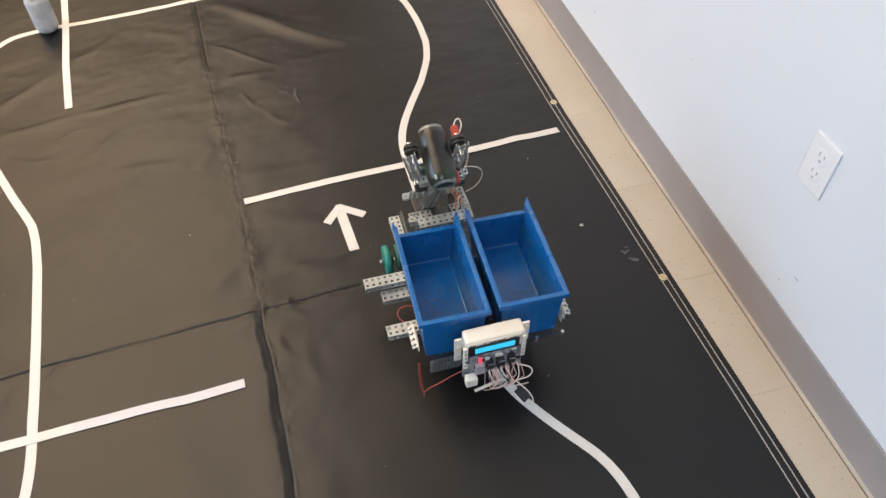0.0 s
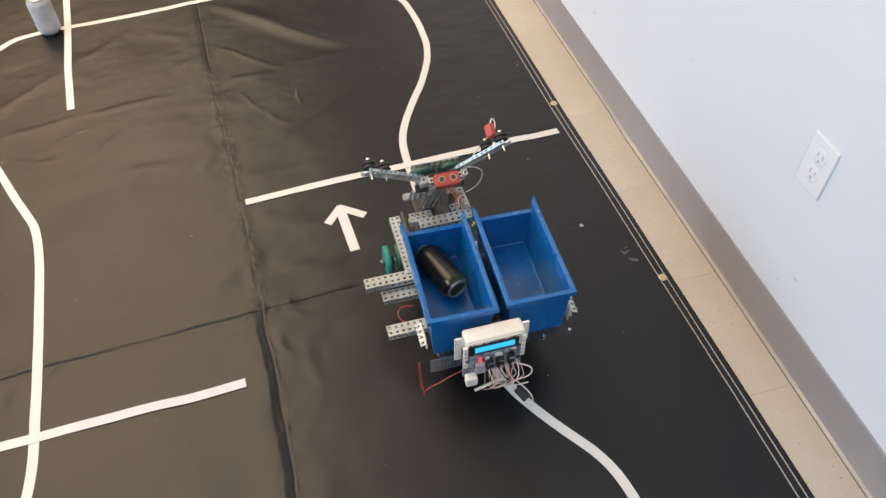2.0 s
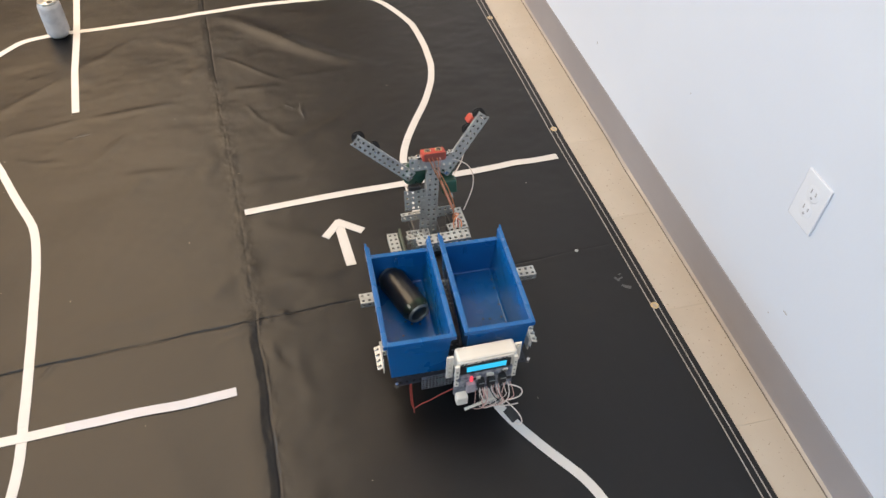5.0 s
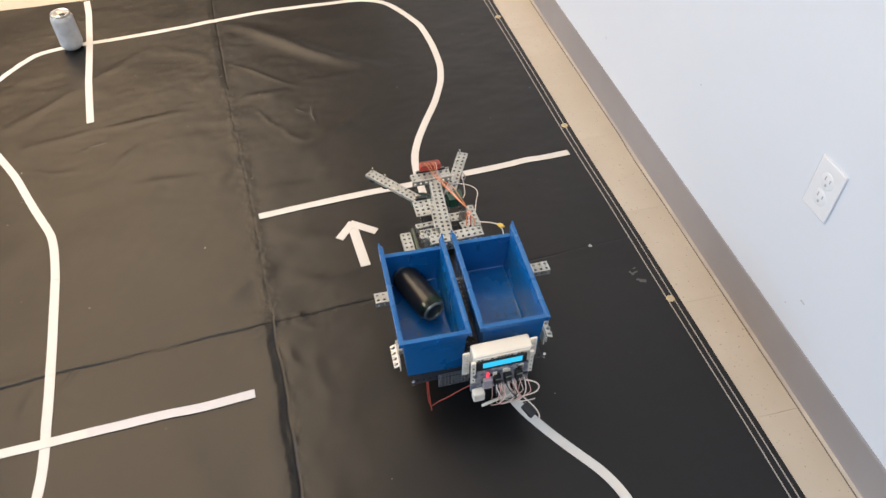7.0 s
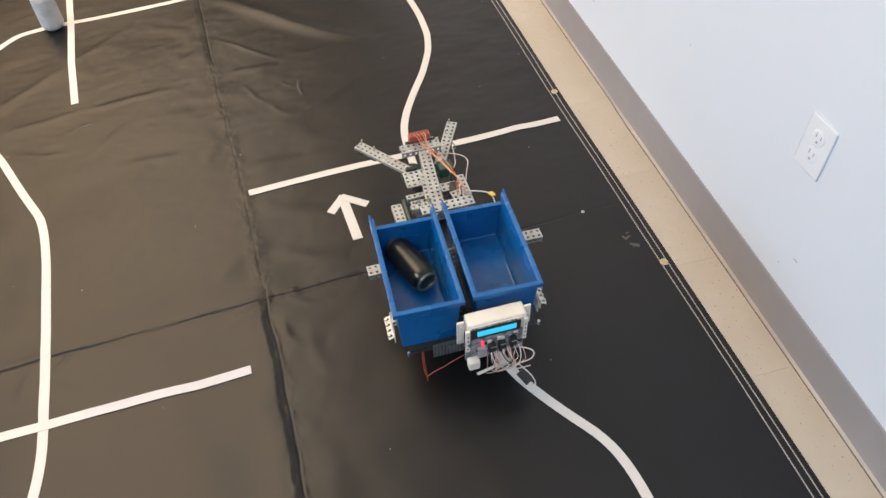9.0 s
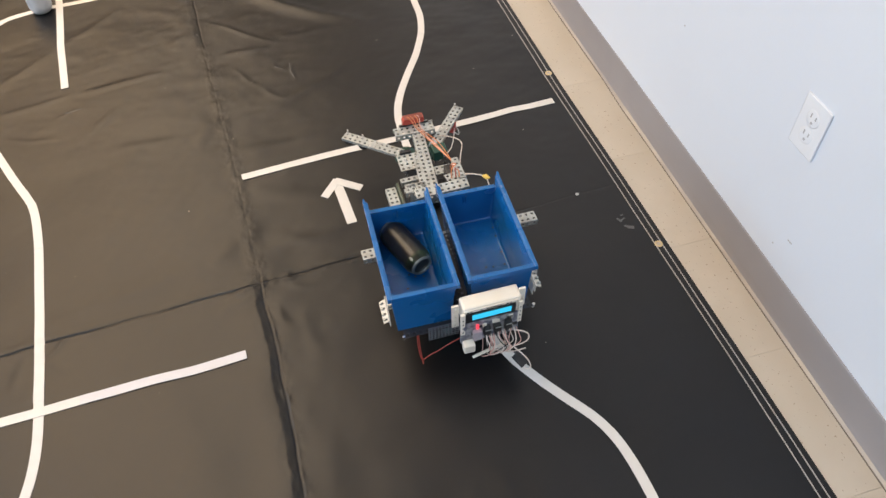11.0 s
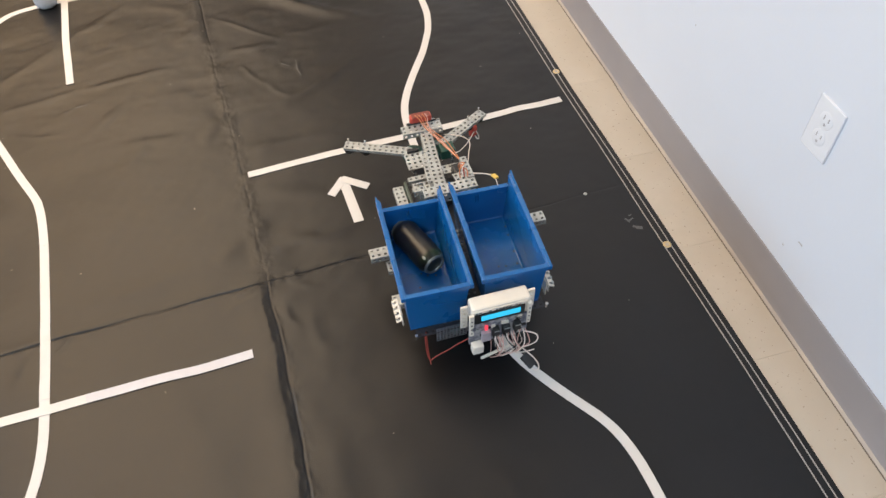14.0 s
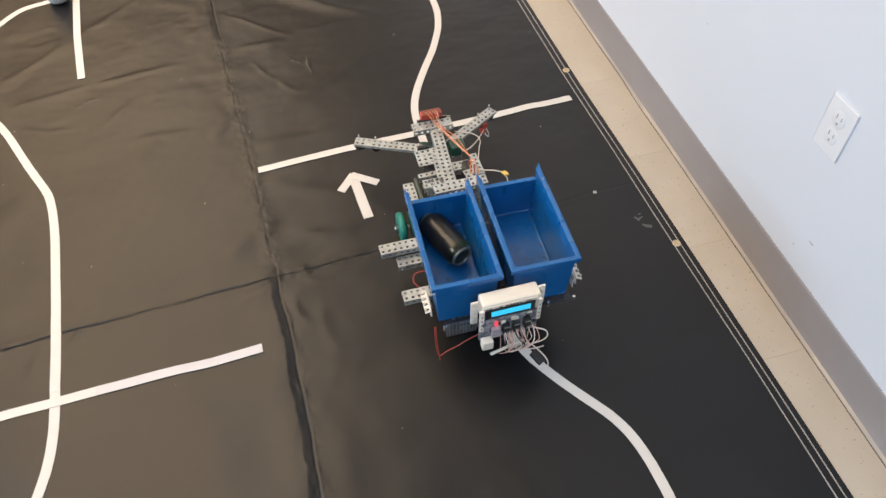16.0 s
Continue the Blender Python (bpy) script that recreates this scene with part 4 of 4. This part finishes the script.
    for n, (sx, bow, r) in enumerate(((-0.012, 0.000, 0.0010), (-0.004, 0.004, 0.0008), (0.006, 0.010, 0.0009), (0.012, 0.002, 0.0008))):
        wire("arm_wire", [(sx, 0.168, 0.0235), (sx + 0.004, 0.160, 0.027), (sx * 0.4 + 0.006, 0.135, 0.014), (0.014 + bow, 0.105, 0.012), (0.026 + bow, 0.070, 0.012 + bow), (0.040 + bow * 0.6, 0.030, 0.014), (0.052, -0.004 - bow, 0.016), (0.058 + bow * 0.5, -0.030, 0.008), (0.060, -0.055, -0.01)], r, M_WIRE_ORANGE if n < 3 else M_WIRE_PINK, ARM, "orange sensor wire")


arm()


def roller(bm, x, y, z):
    """A toothed rubber roller with its screw."""
    for k in range(2):
        g = bmesh.ops.create_cone(bm, cap_ends=True, segments=20, radius1=0.0135, radius2=0.0135, depth=0.007, matrix=pose(x, y, z - 0.004 + 0.008 * k))["verts"]
        for v in g[::2]:
            v.co.x, v.co.y = x + (v.co.x - x) * 0.82, y + (v.co.y - y) * 0.82
        for f in set(f for v in g for f in v.link_faces):
            f.material_index = 1
    cyl(bm, (x, y, z - 0.014), (x, y, 0.016), 0.0020, 8, 2)
    cyl(bm, (x, y, z - 0.013), (x, y, z - 0.008), 0.0045, 8, 2)


def jaw(side, length):
    """One jaw, from its pivot along +y, with rubber rollers hanging near the tip."""
    bm = bmesh.new()
    channel(bm, length, 2, pose(0, length * PITCH * 1.04 / 2 - 0.008, 0.002, 0, 0, 90) @ Matrix.Diagonal((1.04, 0.94, 0.5, 1)))
    end = length * PITCH * 1.04 - 0.016
    roller(bm, -side * 0.006, end, -0.014)
    roller(bm, -side * 0.006, end - 0.040, -0.014)
    cyl(bm, (0, 0, -0.012), (0, 0, 0.012), 0.0045, 10, 2)
    if side > 0:  # the touch sensor under the tip, with its wires
        box(bm, -0.009, 0.005, end - 0.033, end - 0.015, -0.052, -0.0245, 0.003, 3)
        loop = [(0.005, end - 0.022, -0.036), (0.014, end - 0.020, -0.048), (0.012, end - 0.018, -0.064), (0.002, end - 0.018, -0.062), (-0.002, end - 0.020, -0.052)]
        lead = [(0.004, end - 0.028, -0.036), (0.016, 0.085, -0.034), (0.026, 0.050, -0.028), (0.034, 0.020, -0.018), (0.028, -0.03, -0.01)]
        for pts in (loop, lead):
            w = wire("jaw_wire", pts, 0.0013, M_WIRE_WHITE, None)
            for k in range(4):
                w.data.materials.append(M_WIRE_WHITE)
            for f in w.data.polygons:
                f.material_index = 4
            bm.from_mesh(w.data)
            bpy.data.objects.remove(w)
    return part("claw_jaw", bm, [M_STEEL, M_RUBBER, M_BOLT, M_RED, M_WIRE_WHITE], ARM, "perforated steel jaw with black rubber rollers")


JAW_L, JAW_R = jaw(-1, 12), jaw(1, 12)


# ---- display and wiring at the back ----
def dpart(name, bm, mats, label="", soft=False, parent=None):
    bmesh.ops.transform(bm, matrix=Matrix.Translation((-0.018, -0.009, 0.021)), verts=bm.verts)
    return rpart(name, bm, mats, label, soft, parent)


def display():
    bm = bmesh.new()
    box(bm, 0.110, 0.221, 0.7225, 0.754, 0.150, 0.199, 0.0045)
    d = dpart("display_case", bm, M_WHITE, "yellowed white plastic display case")
    for x, z, n in ((0.0995, 0.164, 5), (0.2265, 0.176, 4)):
        bm = bmesh.new()
        perforated(bm, 1, n, pose(x, 0.738, z, 90, 0, 0), thick=0.004, hole=0.0022)
        dpart("display_frame", bm, M_WHITE, parent=d)
    for x0, x1, z0 in ((0.104, 0.1125, 0.128), (0.2135, 0.2215, 0.128)):
        bm = bmesh.new()
        box(bm, x0, x1, 0.7165, 0.7224, z0, 0.190, 0.0012)
        for k in range(4):
            box(bm, x0 + 0.003, x1 - 0.003, 0.7160, 0.7166, z0 + 0.008 + 0.0125 * k, z0 + 0.011 + 0.0125 * k, mat=1)
        dpart("display_upright", bm, [M_WHITE, M_SLOT], parent=d)
    bm = bmesh.new()
    box(bm, 0.114, 0.209, 0.7185, 0.7224, 0.161, 0.1875, 0.0008)
    dpart("display_bezel", bm, M_BLACK, parent=d)
    bm = bmesh.new()
    box(bm, 0.112, 0.2135, 0.7203, 0.7224, 0.1882, 0.1952, 0.0005)
    dpart("case_edge", bm, M_WHITE, parent=d)
    for k in (0, 1, 4, 6, 7, 8, 9, 10, 12, 13):
        bm = bmesh.new()
        box(bm, 0.116 + 0.0062 * k, 0.1205 + 0.0062 * k, 0.7198, 0.7202, 0.1900, 0.1925)
        dpart("lettering", bm, M_SLOT, parent=d)
    bm = bmesh.new()
    box(bm, 0.126, 0.200, 0.7174, 0.7184, 0.1690, 0.1830)
    dpart("screen", bm, M_LCD, "lit cyan screen", parent=d)
    bm = bmesh.new()
    box(bm, 0.104, 0.216, 0.718, 0.723, 0.100, 0.160, 0.0005)
    b = dpart("circuit_board", bm, M_PCB, "crowded controller board")
    rnd = random.Random(3)
    for x, z, w in ((0.147, 0.120, 0.012), (0.166, 0.122, 0.013), (0.187, 0.124, 0.013)):
        bm = bmesh.new()
        box(bm, x, x + w, 0.706, 0.7178, z, z + 0.024, 0.0008)
        dpart("connector", bm, M_BLACK, parent=b)
        bm = bmesh.new()
        box(bm, x + 0.001, x + w - 0.001, 0.7052, 0.7059, z + 0.020, z + 0.0225)
        dpart("connector_rim", bm, M_STEEL, parent=b)
    bm = bmesh.new()
    box(bm, 0.126, 0.143, 0.7085, 0.7178, 0.112, 0.138, 0.001)
    dpart("terminal_block", bm, M_CLEAR, parent=b)
    bm = bmesh.new()
    box(bm, 0.1325, 0.1385, 0.7135, 0.7178, 0.140, 0.153, 0.001)
    dpart("indicator", bm, M_LED, "glowing red indicator light", parent=b)
    for k in range(26):
        bm = bmesh.new()
        x, z = 0.108 + 0.104 * rnd.random(), 0.104 + 0.052 * rnd.random()
        w, h = 0.002 + 0.004 * rnd.random(), 0.0015 + 0.003 * rnd.random()
        box(bm, x - w, x + w, 0.7150, 0.7179, z - h, z + h, 0.0004)
        dpart("component", bm, (M_WHITE, M_STEEL, M_BLACK, M_PCB)[k % 4], parent=b)
    bm = bmesh.new()
    box(bm, 0.106, 0.128, 0.700, 0.717, 0.088, 0.112, 0.003)
    dpart("plug", bm, M_WHITE, parent=b)
    bm = bmesh.new()
    cyl(bm, (0.122, 0.700, 0.072), (0.19, 0.706, 0.086), 0.003, 8)
    dpart("standoff", bm, M_WHITE, parent=b)
    for k in range(14):
        x = 0.150 + 0.0044 * k
        xe = 0.176 + rnd.uniform(-0.022, 0.03)
        out = rnd.uniform(0.684, 0.700)
        pts = [(x, 0.706, 0.126 + 0.0004 * k), (x + rnd.uniform(-0.005, 0.005), out + 0.004, 0.116), (x + rnd.uniform(-0.016, 0.022), out, rnd.uniform(0.086, 0.104)), (xe + rnd.uniform(-0.03, 0.01), 0.694, rnd.uniform(0.066, 0.08)), (xe + rnd.uniform(-0.015, 0.015), 0.712, 0.070), (xe, 0.76, 0.066)]
        wire("cable", [(a - BX - 0.018, c - BY - 0.009, z + 0.021) for a, c, z in pts], rnd.choice((0.0008, 0.0010, 0.0011)), (M_WIRE_WHITE, M_WIRE_PINK, M_WIRE_WHITE, M_WIRE_PINK, M_WIRE_BLACK)[k % 5], b)
    for pts in (
        [(0.205, 0.702, 0.126), (0.222, 0.696, 0.124), (0.230, 0.690, 0.114), (0.224, 0.688, 0.098), (0.200, 0.692, 0.088), (0.185, 0.695, 0.080)],
        [(0.222, 0.686, 0.080), (0.212, 0.690, 0.072), (0.200, 0.694, 0.066), (0.190, 0.698, 0.062)],
        [(0.200, 0.696, 0.082), (0.214, 0.688, 0.066), (0.226, 0.680, 0.050), (0.232, 0.672, 0.034), (0.226, 0.668, 0.026), (0.218, 0.674, 0.030)],
    ):
        wire("cable", [(a - BX - 0.018, c - BY - 0.009, z + 0.021) for a, c, z in pts], 0.0013, M_WIRE_WHITE, b)
    bm = bmesh.new()
    box(bm, -0.010, 0.010, -0.014, 0.014, -0.004, 0.004, 0.001, m=pose(0.214, 0.686, 0.044, 25, 0, 32))
    dpart("sensor_module", bm, M_BLACK, parent=b)


display()
for pts in ([(0.016, 0.766, 0.112), (0.014, 0.758, 0.085), (0.015, 0.752, 0.050), (0.018, 0.748, 0.036), (0.022, 0.747, 0.036), (0.032, 0.746, 0.048), (0.056, 0.745, 0.060), (0.072, 0.742, 0.078), (0.098, 0.734, 0.104)],
            [(0.018, 0.766, 0.112), (0.017, 0.758, 0.085), (0.018, 0.751, 0.050), (0.0195, 0.748, 0.034), (0.020, 0.747, 0.020)]):
    wire("battery_wire", [(a - BX, c - BY, z) for a, c, z in pts], 0.0011, M_WIRE_RED, robot, "red battery wire")
wire("side_wire", [(a - BX, c - BY, z) for a, c, z in [(0.04, 0.908, 0.10), (0.020, 0.910, 0.106), (0.004, 0.902, 0.10), (0.008, 0.884, 0.09), (0.03, 0.872, 0.085)]], 0.0015, M_WIRE_RED, robot, "red motor wire")
bm_tag = bmesh.new()
box(bm_tag, -0.006, 0.006, -0.007, 0.007, -0.002, 0.002, 0.001, m=pose(0.095, -0.096, 0.048, 0, 20, 25))
part("wire_tag", bm_tag, M_YELLOW, ARM, "small yellow wire tag")
wire("tag_wire", [(0.053, -0.071, 0.045), (0.066, -0.080, 0.050), (0.082, -0.088, 0.051), (0.094, -0.096, 0.049), (0.098, -0.111, 0.038), (0.094, -0.128, 0.025)], 0.0012, M_WIRE_WHITE, ARM, "pale wire with a yellow tag")


# ---- floor tiles ----
def tiles():
    size = 0.3048
    g = bmesh.new()
    h = size / 2 - 0.0003
    box(g, -h, h, -h, h, -0.0031, 0.0)
    me = mesh_of("floor_tile", g, M_TILE)
    rest = bmesh.new()
    x1, y1 = XW - 0.004, 0.583
    for i in range(16):
        for j in range(-13, 22):
            x, y = x1 - size * (i + 0.5), y1 + size * (j + 0.5)
            if y + h > 7.4 or y - h < -3.5 or x - h < -4:
                continue
            if i > 0 and y < 2.4:
                box(rest, x - h, x + h, y - h, y + h, -0.0031, 0.0)
                continue
            ob = new("floor_tile", me)
            ob.parent = floor
            ob.matrix_basis = pose(x, y, 0, 0, 0, 90 * ((i * 7 + j * 3) % 4))
    tagged(part("floor_tiles", rest, M_TILE, floor), "beige floor tiles beneath and around the mat", kind="stuff")


tiles()


# ---- what moves ----
def lying(centre, along):
    """The can's pose with its middle at centre and its base towards along."""
    z = -Vector(along).normalized()
    x = Vector((1, 0, 0)) - z * z.x
    x.normalize()
    y = z.cross(x)
    m = Matrix((x, y, z)).transposed().to_4x4()
    return Matrix.Translation(Vector(centre) - z * 0.061) @ m


def motions():
    slide = [(0, 0.052), (0.1, 0.055), (0.3, 0.065), (0.5, 0.067), (2.95, 0.067), (3.1, 0.065), (3.5, 0.047), (4.0, 0.012), (4.2, 0.001), (4.3, 0), (13.7, 0), (13.85, 0.002), (14.0, 0.009), (14.5, 0.031), (14.9, 0.044), (15.05, 0.045), (16, 0.045)]
    for ob in (*BINS, TRAY):
        walk(ob, [(t, pose(x, 0, 0)) for t, x in slide])
    lift = [(0, 118.5), (4.3, 118.5), (4.5, 115), (5.2, 58), (5.9, 6), (6.1, 0), (16, 0)]
    walk(ARM, [(t, pose(PX - BX, PY - BY, PZ, a, 0, 0)) for t, a in lift])
    grip = [(0, 11.5, -2), (0.78, 11.5, -2), (0.9, 15, 0), (1.0, 19, 7), (1.1, 23, 13), (1.2, 28, 19), (1.3, 35, 25), (1.4, 43, 33), (1.5, 48, 37), (4.3, 48, 37), (5.3, 47, 35), (6.2, 38, 27), (10.2, 38, 27), (10.6, 40, 29), (11.6, 63, 55), (12.2, 65, 57), (16, 65, 57)]
    walk(JAW_L, [(t, pose(-0.046, 0.107, -0.026, 0, 0, a)) for t, a, c in grip])
    walk(JAW_R, [(t, pose(0.035, 0.107, -0.026, 0, 0, -c)) for t, a, c in grip])
    # the can: held by the raised claw, dropped into the bin, then riding on the bin's floor
    held = pose(PX, PY, PZ, 115, 0, 0) @ pose(-0.018, 0.228, -0.007) @ pose(0, 0, 0, 180, 0, 0) @ pose(0, 0, -0.061)
    rows = [(0, held), (0.78, held)]
    fall = [(0.9, (0.138, 1.070, 0.325), (0.03, -0.85, -0.52)), (1.0, (0.144, 1.032, 0.286), (0.10, -0.76, -0.65)), (1.1, (0.123, 0.969, 0.236), (-0.10, -0.64, -0.75)), (1.2, (0.095, 0.944, 0.202), (0.11, -0.74, -0.66)), (1.3, (0.101, 0.943, 0.182), (0.20, -0.90, -0.36)), (1.4, (0.106, 0.941, 0.158), (0.38, -0.90, -0.03))]
    rows += [(t, lying(c, d)) for t, c, d in fall]
    ride = lambda x: lying((0.040 + x, 0.940, BED + 0.0318), (0.040, -0.110, 0))
    rows += [(1.6, ride(0.067))] + [(t, ride(x)) for t, x in slide if t > 2]
    walk(black_can, rows)


motions()
